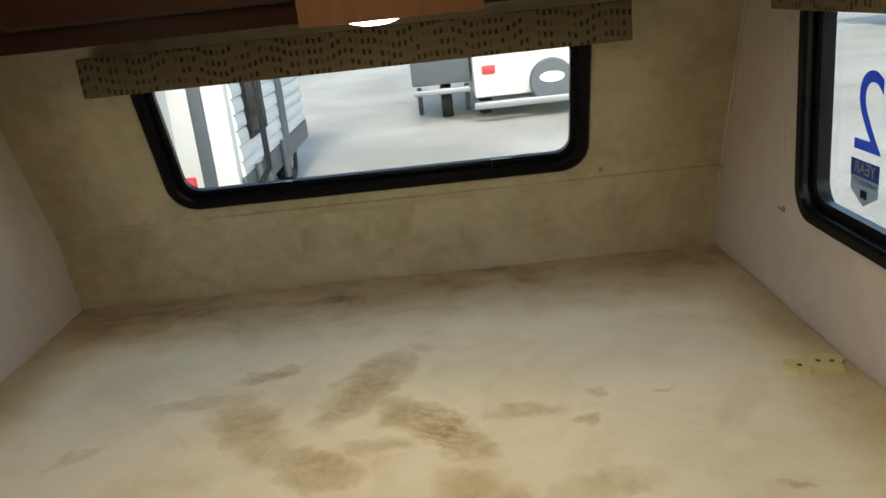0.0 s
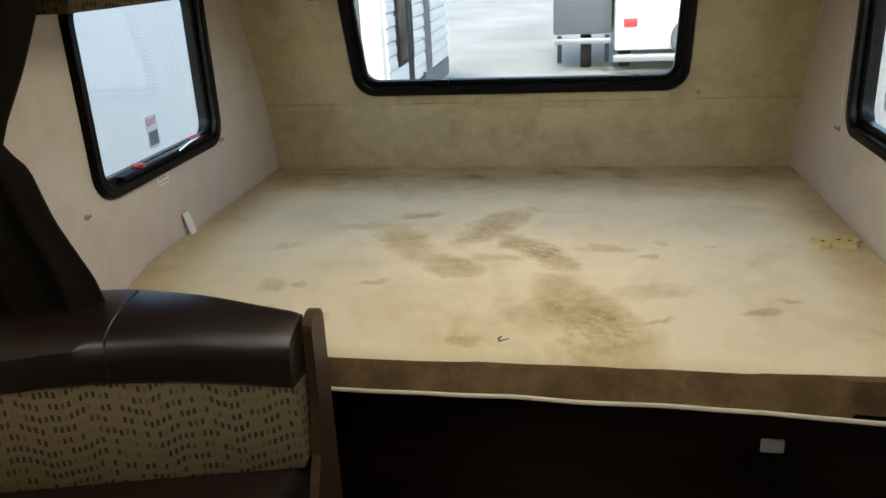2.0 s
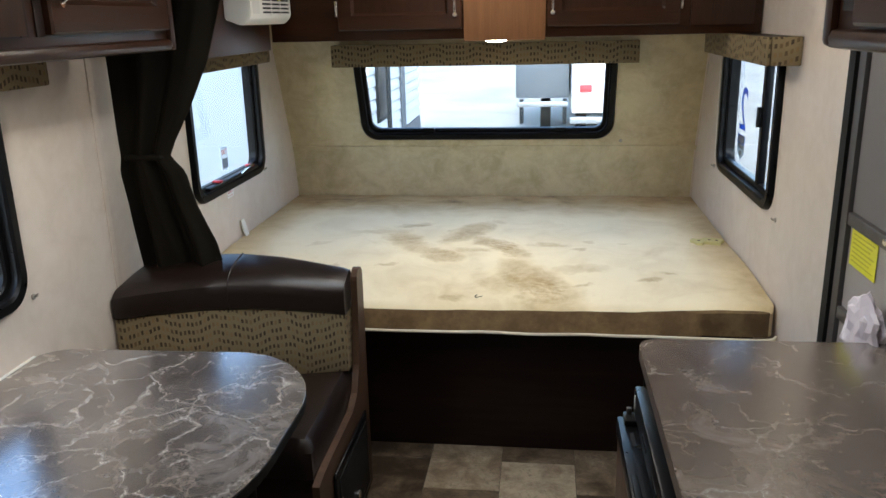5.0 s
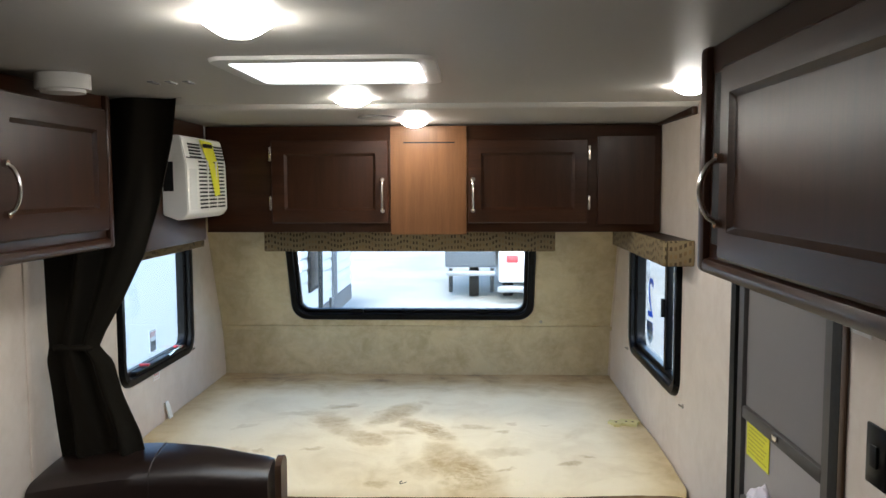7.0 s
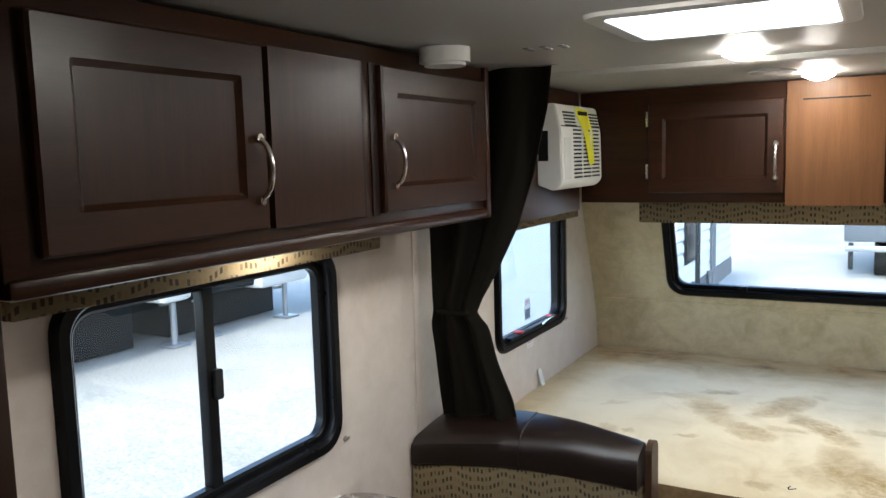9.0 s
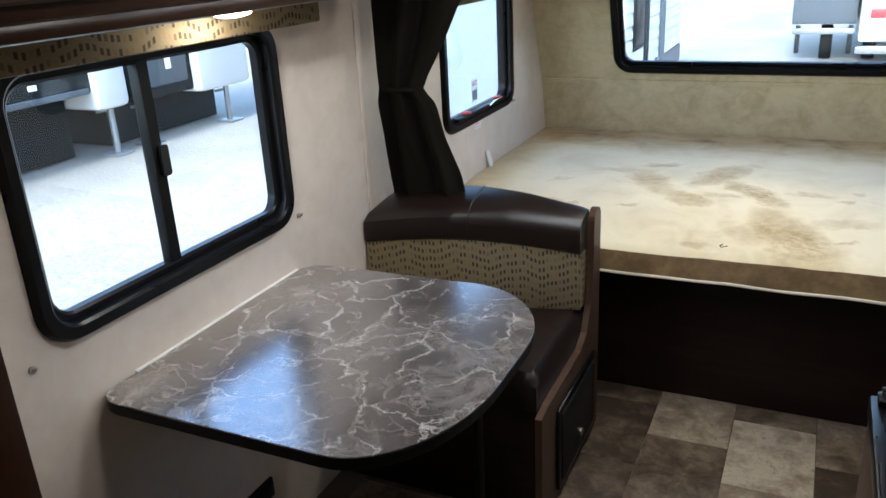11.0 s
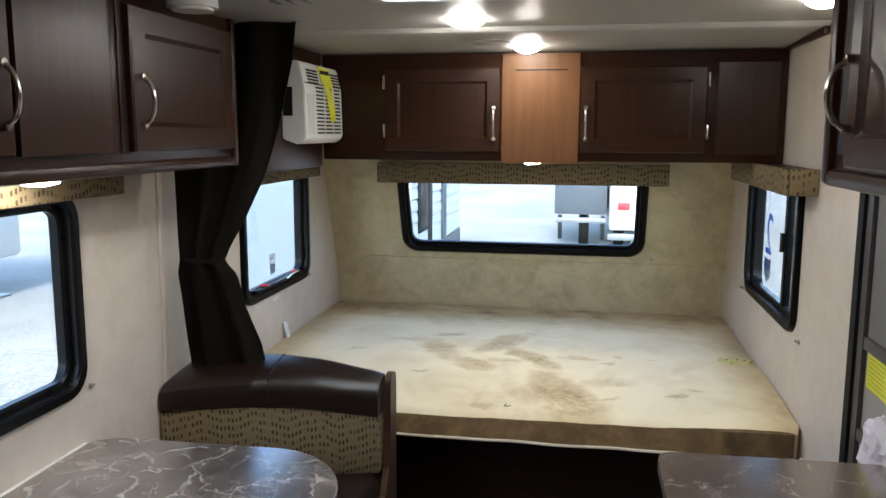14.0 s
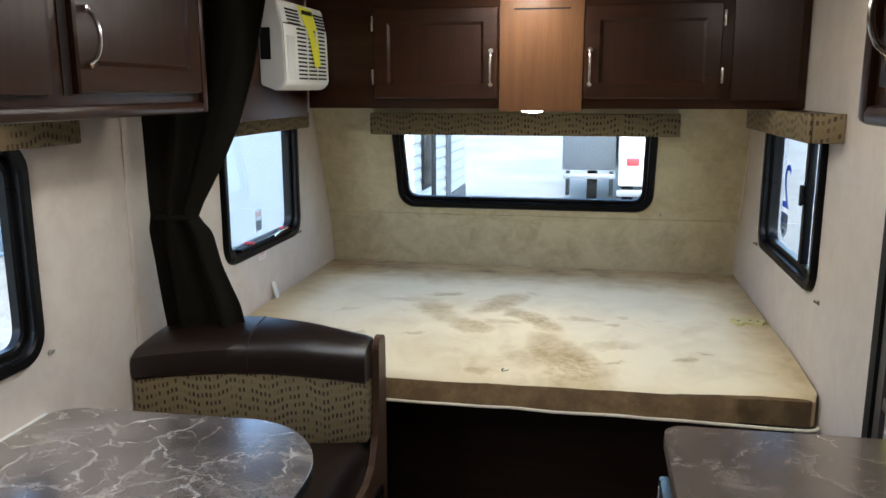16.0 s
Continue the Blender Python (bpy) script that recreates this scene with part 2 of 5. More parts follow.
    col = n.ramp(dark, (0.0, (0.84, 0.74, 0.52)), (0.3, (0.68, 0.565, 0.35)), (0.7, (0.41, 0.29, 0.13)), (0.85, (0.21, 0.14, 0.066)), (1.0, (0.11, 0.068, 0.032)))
    n.put(n.bsdf.inputs["Sheen Weight"], 0.15)
    return n.done(col, 0.9, 0, n.math("ADD", mottled, streak), 0.3, 0.003, 0.15)


def make_glass():
    n = Nodes("window_glass")
    t = n.node("ShaderNodeBsdfTransparent")
    t.inputs[0].default_value = (0.9, 0.95, 0.96, 1)
    g = n.node("ShaderNodeBsdfGlossy")
    g.inputs["Roughness"].default_value = 0.02
    f = n.node("ShaderNodeLayerWeight").outputs["Facing"]
    gloss = n.math("MULTIPLY_ADD", n.math("POWER", f, 5.0), 0.7, 0.03)
    m = n.node("ShaderNodeMixShader")
    n.tree.links.new(gloss, m.inputs[0])
    n.tree.links.new(t.outputs[0], m.inputs[1])
    n.tree.links.new(g.outputs[0], m.inputs[2])
    n.tree.links.new(m.outputs[0], n.tree.nodes["Material Output"].inputs[0])
    return n.mat


def glow(name, colour, strength):
    n = Nodes(name)
    n.bsdf.inputs["Emission Color"].default_value = (*colour, 1)
    n.bsdf.inputs["Emission Strength"].default_value = strength
    return n.done((0.85, 0.85, 0.82), 0.4)


def vinyl(name, colour):
    """Thin printed film, lit through from behind."""
    n = Nodes(name)
    n.done(n.mix(n.noise(50), colour, tuple(c * 0.9 for c in colour)), 0.5)
    t = n.node("ShaderNodeBsdfTranslucent")
    t.inputs[0].default_value = (*colour, 1)
    m = n.node("ShaderNodeMixShader")
    m.inputs[0].default_value = 0.65
    n.tree.links.new(n.bsdf.outputs[0], m.inputs[1])
    n.tree.links.new(t.outputs[0], m.inputs[2])
    n.tree.links.new(m.outputs[0], n.tree.nodes["Material Output"].inputs[0])
    return n.mat


def make_gravel():
    n = Nodes("pale_gravel")
    v = n.node("ShaderNodeTexVoronoi")
    n.put(v.inputs["Vector"], n.at)
    v.inputs["Scale"].default_value = 26.0
    big = n.noise(0.5, 5)
    col = n.mix(n.math("MULTIPLY", n.ramp(v.outputs["Distance"], (0.15, 0.0), (0.7, 1.0)), 0.6), n.ramp(big, (0.35, (0.255, 0.235, 0.195)), (0.65, (0.40, 0.372, 0.315))), (0.16, 0.152, 0.135))
    return n.done(col, 0.9, 0, v.outputs["Distance"], 0.35, 0.02)


WALLPAPER = make_wallpaper("cream_wall_panel", (0.66, 0.57, 0.49), (0.60, 0.51, 0.43), (0.69, 0.62, 0.55))
TAN = make_wallpaper("tan_mottled_panel", (0.57, 0.48, 0.30), (0.42, 0.34, 0.195), (0.64, 0.57, 0.41), 0.32)
CEILING = plain("ceiling_vinyl", (0.50, 0.485, 0.45), 0.45, vary=0.05, scale=60)
WOOD_Y = wood("dark_cherry", (0.014, 0.0052, 0.0023), (0.054, 0.0195, 0.008), (8, 8, 0.6))
WOOD_H = wood("dark_cherry_rail", (0.014, 0.0052, 0.0023), (0.054, 0.0195, 0.008), (0.6, 0.6, 8))
WOOD_L = wood("amber_cherry", (0.09, 0.038, 0.0135), (0.175, 0.078, 0.029), (9, 9, 0.5), 0.4)
WOOD_M = wood("walnut_edge", (0.045, 0.024, 0.014), (0.105, 0.057, 0.033), (8, 8, 0.6), 0.45)
WOOD_B = wood("dark_base_laminate", (0.009, 0.0046, 0.0032), (0.026, 0.0122, 0.008), (0.6, 3, 8), 0.5, 0.2)
LEATHER = plain("brown_vinyl_leather", (0.0135, 0.0075, 0.0055), 0.34, vary=0.25, scale=110, relief=0.25)
CURTAIN = plain("black_brown_cloth", (0.011, 0.009, 0.006), 0.9, vary=0.3, scale=300, spec=0.1)
BLACK = plain("black_plastic", (0.0045, 0.0045, 0.005), 0.3, vary=0.1, scale=12, relief=0, spec=0.14)
RUBBER = plain("dull_black", (0.005, 0.005, 0.005), 0.6, vary=0.2, scale=80, spec=0.25)
CHROME = plain("brushed_nickel", (0.72, 0.69, 0.64), 0.2, 1.0, vary=0.08, scale=200)
WHITE = plain("white_plastic", (0.74, 0.73, 0.69), 0.4, vary=0.05, scale=60)
PAPER = plain("white_paper", (0.8, 0.79, 0.76), 0.7, vary=0.04, scale=90)
YELLOW = plain("yellow_paper", (0.75, 0.72, 0.03), 0.6, vary=0.05, scale=40)
PIPING = plain("cream_piping", (0.70, 0.64, 0.50), 0.7, vary=0.08, scale=120)
RED = plain("red_plastic", (0.55, 0.03, 0.035), 0.4, vary=0.1)
BLUE = vinyl("blue_vinyl", (0.05, 0.20, 0.62))
FILM = vinyl("silver_film", (0.45, 0.50, 0.53))
FILM_WHITE = vinyl("white_film", (0.8, 0.82, 0.82))
SILVER = plain("silver_vinyl", (0.38, 0.42, 0.45), 0.5, vary=0.05)
SCREEN = plain("grey_insect_screen", (0.17, 0.155, 0.15), 0.7, vary=0.1, scale=500)
DOOR_GREY = plain("grey_door_panel", (0.33, 0.30, 0.285), 0.5, vary=0.06, scale=50)
DARK_FRAME = plain("bronze_frame", (0.055, 0.048, 0.045), 0.45, vary=0.1)
FABRIC = make_dashes()
MARBLE = make_marble("grey_brown_marble_laminate", 1.0, (0.062, 0.050, 0.043), (0.105, 0.088, 0.077), (0.17, 0.147, 0.13), (0.30, 0.265, 0.24))
COUNTER = make_marble("taupe_marble_laminate", 0.4, (0.085, 0.062, 0.048), (0.13, 0.098, 0.077), (0.18, 0.14, 0.115), (0.30, 0.25, 0.215))
SUEDE = make_suede()
GLASS = make_glass()
DIFFUSER = glow("lit_diffuser", (1.0, 0.91, 0.76), 16.0)
HATCH_LID = plain("skylight_lid", (0.82, 0.83, 0.82), 0.5, vary=0.03)
GRAVEL = make_gravel()
BAG = plain("lilac_film", (0.66, 0.60, 0.66), 0.35, vary=0.2, scale=40)
CREAM = plain("cream_foam", (0.62, 0.57, 0.27), 0.7, vary=0.12, scale=60)
SINK = plain("almond_sink", (0.62, 0.56, 0.47), 0.35, vary=0.05)
RV_WHITE = plain("white_siding", (0.57, 0.56, 0.53), 0.45, vary=0.08, scale=3, relief=0)
RV_GREY = plain("grey_siding", (0.07, 0.08, 0.09), 0.45, vary=0.12, scale=3, relief=0)
RV_DARK = plain("charcoal_siding", (0.010, 0.012, 0.013), 0.6, vary=0.15, scale=4, spec=0.2, relief=0)
STEEL = plain("galvanised_steel", (0.25, 0.26, 0.27), 0.45, 0.6, vary=0.12)


# ---- mesh helpers ----
def box(bm, x0, x1, y0, y1, z0, z1, bevel=0.0, seg=2):
    made = bmesh.ops.create_cube(bm, size=1)["verts"]
    bmesh.ops.scale(bm, vec=(x1 - x0, y1 - y0, z1 - z0), verts=made)
    bmesh.ops.translate(bm, vec=((x0 + x1) / 2, (y0 + y1) / 2, (z0 + z1) / 2), verts=made)
    if bevel:
        edges = list({e for v in made for e in v.link_edges})
        bmesh.ops.bevel(bm, geom=edges, offset=bevel, segments=seg, affect="EDGES", profile=0.5)
    return bm


def boxes(*sizes, bevel=0.0):
    bm = bmesh.new()
    for s in sizes:
        box(bm, *s, bevel=bevel)
    return bm


def tube(bm, points, r, seg=10, caps=True):
    """A round bar along the points."""
    pts = [Vector(p) for p in points]
    rings = []
    for n, p in enumerate(pts):
        way = (pts[min(n + 1, len(pts) - 1)] - pts[max(n - 1, 0)]).normalized()
        side = way.orthogonal().normalized() if n == 0 else (side - way * side.dot(way)).normalized()
        up = way.cross(side)
        rings.append([bm.verts.new(p + r * (math.cos(a) * side + math.sin(a) * up)) for a in (2 * math.pi * k / seg for k in range(seg))])
    for a, b in zip(rings, rings[1:]):
        for k in range(seg):
            bm.faces.new((a[k], a[(k + 1) % seg], b[(k + 1) % seg], b[k]))
    if caps:
        bm.faces.new(rings[0][::-1])
        bm.faces.new(rings[-1])
    return bm


def rounded(u0, u1, v0, v1, r, n=8):
    """A rectangle's outline with rounded corners, anticlockwise."""
    out = []
    for cu, cv, a0 in ((u1 - r, v1 - r, 0), (u0 + r, v1 - r, 90), (u0 + r, v0 + r, 180), (u1 - r, v0 + r, 270)):
        out += [(cu + r * math.cos(radians(a0 + 90 * k / n)), cv + r * math.sin(radians(a0 + 90 * k / n))) for k in range(n + 1)]
    return out


def skin(bm, loops, place, closed=True):
    """Joins outlines [(points, depth), ...] one to the next. closed: the last joins the first, as a frame does; else both ends are capped."""
    rows = [[bm.verts.new(place(u, v, w)) for u, v in pts] for pts, w in loops]
    pairs = list(zip(rows, rows[1:])) + ([(rows[-1], rows[0])] if closed else [])
    n = len(rows[0])
    for a, b in pairs:
        for k in range(n):
            bm.faces.new((a[k], a[(k + 1) % n], b[(k + 1) % n], b[k]))
    if not closed:
        bm.faces.new(rows[0][::-1])
        bm.faces.new(rows[-1])
    bmesh.ops.recalc_face_normals(bm, faces=bm.faces[:])
    return bm


def slab(outline, z0, z1, soft=0.0):
    """A level plate with that outline and softened rims."""
    cu = sum(p[0] for p in outline) / len(outline)
    cv = sum(p[1] for p in outline) / len(outline)

    def shrink(d):
        out = []
        for u, v in outline:
            far = math.hypot(u - cu, v - cv)
            out.append((u - (u - cu) / far * d, v - (v - cv) / far * d))
        return out

    loops = [(shrink(soft), z0), (outline, z0 + soft), (outline, z1 - soft), (shrink(soft), z1)] if soft else [(outline, z0), (outline, z1)]
    return skin(bmesh.new(), loops, lambda u, v, w: (u, v, w), closed=False)


def wall_mesh(us, vs, holes, thick, place):
    """A wall on a grid, with openings right through it."""
    us, vs = sorted(set(us)), sorted(set(vs))
    bm, seen = bmesh.new(), {}

    def vert(i, j, w):
        if (i, j, w) not in seen:
            seen[i, j, w] = bm.verts.new(place(us[i], vs[j], thick if w else 0.0))
        return seen[i, j, w]

    def solid(i, j):
        if not (0 <= i < len(us) - 1 and 0 <= j < len(vs) - 1):
            return False
        u, v = (us[i] + us[i + 1]) / 2, (vs[j] + vs[j + 1]) / 2
        return not any(a < u < b and c < v < d for a, b, c, d in holes)

    for i in range(len(us) - 1):
        for j in range(len(vs) - 1):
            if solid(i, j):
                for w in (0, 1):
                    bm.faces.new([vert(a, b, w) for a, b in ((i, j), (i + 1, j), (i + 1, j + 1), (i, j + 1))])
                for (di, dj), (p, q) in (((-1, 0), ((i, j), (i, j + 1))), ((1, 0), ((i + 1, j), (i + 1, j + 1))), ((0, -1), ((i, j), (i + 1, j))), ((0, 1), ((i, j + 1), (i + 1, j + 1)))):
                    if not solid(i + di, j + dj):
                        bm.faces.new((vert(*p, 0), vert(*q, 0), vert(*q, 1), vert(*p, 1)))
    bmesh.ops.recalc_face_normals(bm, faces=bm.faces[:])
    return bm


def mesh_of(name, bm, material, smooth=False):
    me = bpy.data.meshes.new(name)
    bm.normal_update()
    bm.to_mesh(me)
    bm.free()
    me.materials.append(material)
    if smooth:
        me.shade_smooth()
        me.set_sharp_from_angle(angle=radians(38))
    return me


def thing(name, x, y, z, label, category, group="", kind=""):
    ob = new(name)
    ob.empty_display_size = 0.05
    ob.location = (x, y, z)
    return tagged(ob, label, category, group, kind)


def part(name, bm, material, parent, label="", smooth=True):
    """One mesh, drawn in the world's places, under its thing."""
    ob = new(name, mesh_of(name, bm, material, smooth))
    ob.parent = parent
    if parent.data is None:
        ob.matrix_parent_inverse = Matrix.Translation(-parent.location)
    return tagged(ob, label)


def solo(name, bm, material, label, category, group="", kind="", smooth=True):
    return tagged(new(name, mesh_of(name, bm, material, smooth)), label, category, group, kind)


def writing(name, text, size, m, material, parent, label=""):
    """Flat lettering as a mesh, its middle at m."""
    curve = bpy.data.curves.new(name, "FONT")
    curve.body, curve.size, curve.extrude, curve.align_x, curve.align_y = text, size, 0.0003, "CENTER", "CENTER"
    tmp = new(name, curve)
    me = bpy.data.meshes.new_from_object(tmp.evaluated_get(bpy.context.evaluated_depsgraph_get()))
    bpy.data.objects.remove(tmp)
    me.transform(m)
    me.materials.clear()
    me.materials.append(material)
    ob = new(name, me)
    ob.parent = parent
    if parent.data is None:
        ob.matrix_parent_inverse = Matrix.Translation(-parent.location)
    return tagged(ob, label)


# ---- the shell ----
W = 1.03          # half the inner width
REAR = -3.2
CEIL = 1.965
RIDGE = 0.715      # where the ceiling begins to fall towards the front
WALL = 0.05


def front_y(z):
    """The front wall's profile: upright below, leaning in above the seam."""
    pts = [(-0.8, 2.32), (0.67, 2.315), (0.945, 2.265), (1.22, 2.155), (1.47, 2.06), (2.3, 1.74)]
    for (z0, y0), (z1, y1) in zip(pts, pts[1:]):
        if z <= z1:
            return y0 + (y1 - y0) * (z - z0) / (z1 - z0)
    return pts[-1][1]


DIN = (-0.855, -0.005, 0.913, 1.48)      # dinette window, outer rim: y0 y1 z0 z1
BED_L = (1.02, 1.79, 0.918, 1.48)
BED_R = (0.87, 1.715, 0.945, 1.50)
FRONT = (-0.645, 0.622, 0.995, 1.45)   # x0 x1 z0 z1
DOOR = (-0.325, 0.315, 0.02, 1.88)
HATCH = (-0.205, 0.20, -0.23, 0.12)


def inset(r, d=0.03):
    return (r[0] + d, r[1] - d, r[2] + d, r[3] - d)


def grid_of(lo, hi, holes, k):
    return [lo, hi] + [h[k] for h in holes] + [h[k + 1] for h in holes]


holes = [inset(DIN), inset(BED_L)]
wall_left = solo("wall_left", wall_mesh(grid_of(REAR, 2.30, holes, 0), grid_of(-0.05, CEIL, holes, 2), holes, WALL, lambda u, v, w: (-W - w, u, v)), WALLPAPER, "cream wallpapered side wall with two windows", "wall", kind="structure", smooth=False)
holes = [inset(BED_R), DOOR]
wall_right = solo("wall_right", wall_mesh(grid_of(REAR, 2.30, holes, 0), grid_of(-0.05, CEIL, holes, 2), holes, WALL, lambda u, v, w: (W + w, u, v)), WALLPAPER, "cream wallpapered side wall with window and entry door", "wall", kind="structure", smooth=False)
holes = [inset(FRONT)]
wall_front = solo("wall_front", wall_mesh(grid_of(-W - 0.04, W + 0.04, holes, 0), grid_of(-0.05, 2.15, holes, 2) + [0.67, 0.945, 1.22, 1.47], holes, WALL, lambda u, v, w: (u, front_y(v) + w, v)), TAN, "tan mottled front wall leaning inwards above a seam", "wall", kind="structure", smooth=False)
wall_rear = solo("wall_rear", boxes((-W - WALL, W + WALL, REAR - 0.05, REAR - 0.002, -0.05, CEIL)), WALLPAPER, "cream wallpapered rear wall", "wall", kind="structure", smooth=False)

# Ceiling: flat, then a small step and a fall to the front.
bm = wall_mesh([-W - 0.04, W + 0.04, HATCH[0], HATCH[1]], [REAR - 0.04, RIDGE, HATCH[2], HATCH[3]], [HATCH], 0.05, lambda u, v, w: (u, v, CEIL + w))
ceiling = solo("ceiling", bm, CEILING, "pale grey vinyl ceiling with a roof hatch", "ceiling", kind="structure", smooth=False)
prof = [(RIDGE, CEIL + 0.05), (RIDGE, CEIL - 0.002), (RIDGE + 0.012, CEIL - 0.014), (RIDGE + 0.03, CEIL - 0.018), (1.26, 1.932), (2.0, 1.91), (2.0, CEIL + 0.05)]
bm = skin(bmesh.new(), [(prof, -W - 0.04), (prof, W + 0.04)], lambda u, v, w: (w, u, v), closed=False)
ceiling_front = solo("ceiling_front", bm, CEILING, "pale ceiling panel sloping down over the bed", "ceiling", kind="structure", smooth=False)

floor = solo("floor", boxes((-W - 0.04, W + 0.04, REAR - 0.04, 2.36, -0.06, -0.004)), plain("floor_joint", (0.10, 0.078, 0.056), 0.7, vary=0.2), "stone-look vinyl floor in offset blocks", "floor", kind="structure", smooth=False)

trim_seam = solo("trim", skin(bmesh.new(), [([(2.268, 0.935), (2.259, 0.936), (2.25, 0.958), (2.256, 0.962)], -W), ([(2.268, 0.935), (2.259, 0.936), (2.25, 0.958), (2.256, 0.962)], W)], lambda u, v, w: (w, u, v), closed=False), TAN, "tan seam strip across the front wall", "trim", kind="structure", smooth=False)
for side in (-1, 1):
    # a thin bead where the side wall meets the front wall
    pts = [(side * (W - 0.004), front_y(z) - 0.004, z) for z in (0.69, 0.945, 1.22, 1.47, 1.9)]
    solo("trim", tube(bmesh.new(), pts, 0.004, 6), TAN if side < 0 else WALLPAPER, "thin corner bead", "trim", kind="structure")
solo("trim", boxes((-W, -W + 0.006, 0.412, 0.44, 0.75, 1.56), bevel=0.002), WALLPAPER, "cream batten on the wall beside the curtain", "trim", kind="structure")
solo("trim", boxes((W - 0.02, W - 0.001, 0.72, 1.22, 1.925, 1.95), bevel=0.003), WOOD_H, "dark wood cornice strip", "trim", kind="structure")


# ---- windows ----
def window(n, rim, place, label, split=None, fittings=True):
    """A black-framed window with rounded corners. place(u, v, w): w grows outwards from the wall's inner face."""
    u0, u1, v0, v1 = rim
    c = place((u0 + u1) / 2, v0, 0)
    win = thing("window_%d" % n, *c, label, "window", kind="structure")
    r = 0.085
    loop = lambda d: rounded(u0 + d, u1 - d, v0 + d, v1 - d, max(r - d * 0.7, 0.02))
    bm = skin(bmesh.new(), [(loop(0), 0.0), (loop(0.002), -0.012), (loop(0.008), -0.02), (loop(0.03), -0.02), (loop(0.036), -0.013), (loop(0.036), 0.02), (loop(0.036), WALL), (loop(0.0), WALL), (loop(0.0), WALL - 0.004), (loop(0.029), WALL - 0.004), (loop(0.029), 0.001)], place)
    part("window_frame", bm, BLACK, win)
    bm = skin(bmesh.new(), [(loop(0.037), 0.004), (loop(0.037), 0.03), (loop(0.056), 0.03), (loop(0.056), 0.01), (loop(0.05), 0.004)], place)
    part("inner_frame", bm, BLACK, win)
    cuts = [u0 + 0.045] + ([split] if split else []) + [u1 - 0.045]
    for k, (a, b) in enumerate(zip(cuts, cuts[1:])):
        w = 0.018 + 0.006 * k
        bm = skin(bmesh.new(), [(rounded(a, b, v0 + 0.045, v1 - 0.045, 0.04, 4), w), (rounded(a, b, v0 + 0.045, v1 - 0.045, 0.04, 4), w + 0.003)], place, closed=False)
        pane = part("pane", bm, GLASS, win, smooth=False)
        pane.visible_shadow = False
    if split:
        bm = skin(bmesh.new(), [(rounded(split - 0.015, split + 0.015, v0 + 0.04, v1 - 0.04, 0.004, 2), 0.006), (rounded(split - 0.017, split + 0.017, v0 + 0.04, v1 - 0.04, 0.004, 2), 0.012), (rounded(split - 0.017, split + 0.017, v0 + 0.04, v1 - 0.04, 0.004, 2), 0.032)], place, closed=False)
        bar = part("mullion", bm, BLACK, win)
        mid = (v0 + v1) / 2 + 0.01
        bm = skin(bmesh.new(), [(rounded(split + 0.0, split + 0.022, mid - 0.035, mid + 0.035, 0.006, 3), -0.006), (rounded(split + 0.0, split + 0.022, mid - 0.035, mid + 0.035, 0.006, 3), 0.006)], place, closed=False)
        part("latch", bm, RUBBER, win)
    return win


window(1, DIN, lambda u, v, w: (-W - w, u, v), "black-framed sliding window beside the dinette table", split=-0.46)
window_2 = window(2, BED_L, lambda u, v, w: (-W - w, u, v), "black-framed emergency exit window with red release levers")
window(3, BED_R, lambda u, v, w: (W + w, u, v), "black-framed sliding window above the mattress", split=1.13)
slope = math.atan2(2.26 - 2.06, 1.47 - 0.945)


def on_front(u, v, w):
    return (u, front_y(v) + w * math.cos(slope), v + w * math.sin(slope) * 0.5)


window_4 = window(4, FRONT, on_front, "wide black-framed window in the sloping front wall")
for u in (-0.30, 0.36):
    bm = skin(bmesh.new(), [(rounded(u - 0.03, u + 0.03, FRONT[2] + 0.03, FRONT[2] + 0.062, 0.004, 2), -0.004), (rounded(u - 0.03, u + 0.03, FRONT[2] + 0.03, FRONT[2] + 0.058, 0.004, 2), 0.012)], on_front, closed=False)
    part("latch", bm, BLACK, window_4)
# release levers along the exit window's lower rail
for y in (1.235, 1.60):
    part("release_knob", boxes((-W - 0.012, -W + 0.03, y - 0.01, y + 0.01, 0.974, 0.985), bevel=0.005), RED, window_2, "red release knob")
part("release_bar", tube(bmesh.new(), [(-W + 0.027, 1.44, 0.972), (-W + 0.03, 1.50, 0.983), (-W + 0.03, 1.585, 0.986)], 0.006, 8), CHROME, window_2, "bare metal release lever")
part("lower_rail", boxes((-W - 0.01, -W + 0.018, 1.14, 1.68, 0.957, 0.972), bevel=0.004), BLACK, window_2)


# ---- roof hatch ----
hx0, hx1, hy0, hy1 = HATCH
hatch = thing("roof_hatch", -0.0025, -0.055, CEIL, "white-framed roof hatch with a bright daylight lid", "skylight")
lp = lambda d, r=0.03: rounded(hx0 - d, hx1 + d, hy0 - d, hy1 + d, r, 6)
up = lambda u, v, w: (u, v, CEIL + w)
part("flange", skin(bmesh.new(), [(lp(0.035, 0.05), -0.001), (lp(0.033, 0.05), -0.009), (lp(0.004), -0.012), (lp(-0.002), -0.01), (lp(-0.002), 0.0), (lp(0.004), 0.0)], up), WHITE, hatch)
part("liner", skin(bmesh.new(), [(lp(-0.003), -0.008), (lp(-0.012), 0.10), (lp(-0.006), 0.10), (lp(0.0), 0.0)], up), WHITE, hatch)
part("lid", skin(bmesh.new(), [(lp(0.03, 0.06), 0.10), (lp(0.03, 0.06), 0.13)], up, closed=False), HATCH_LID, hatch, "translucent white lid lit by daylight")
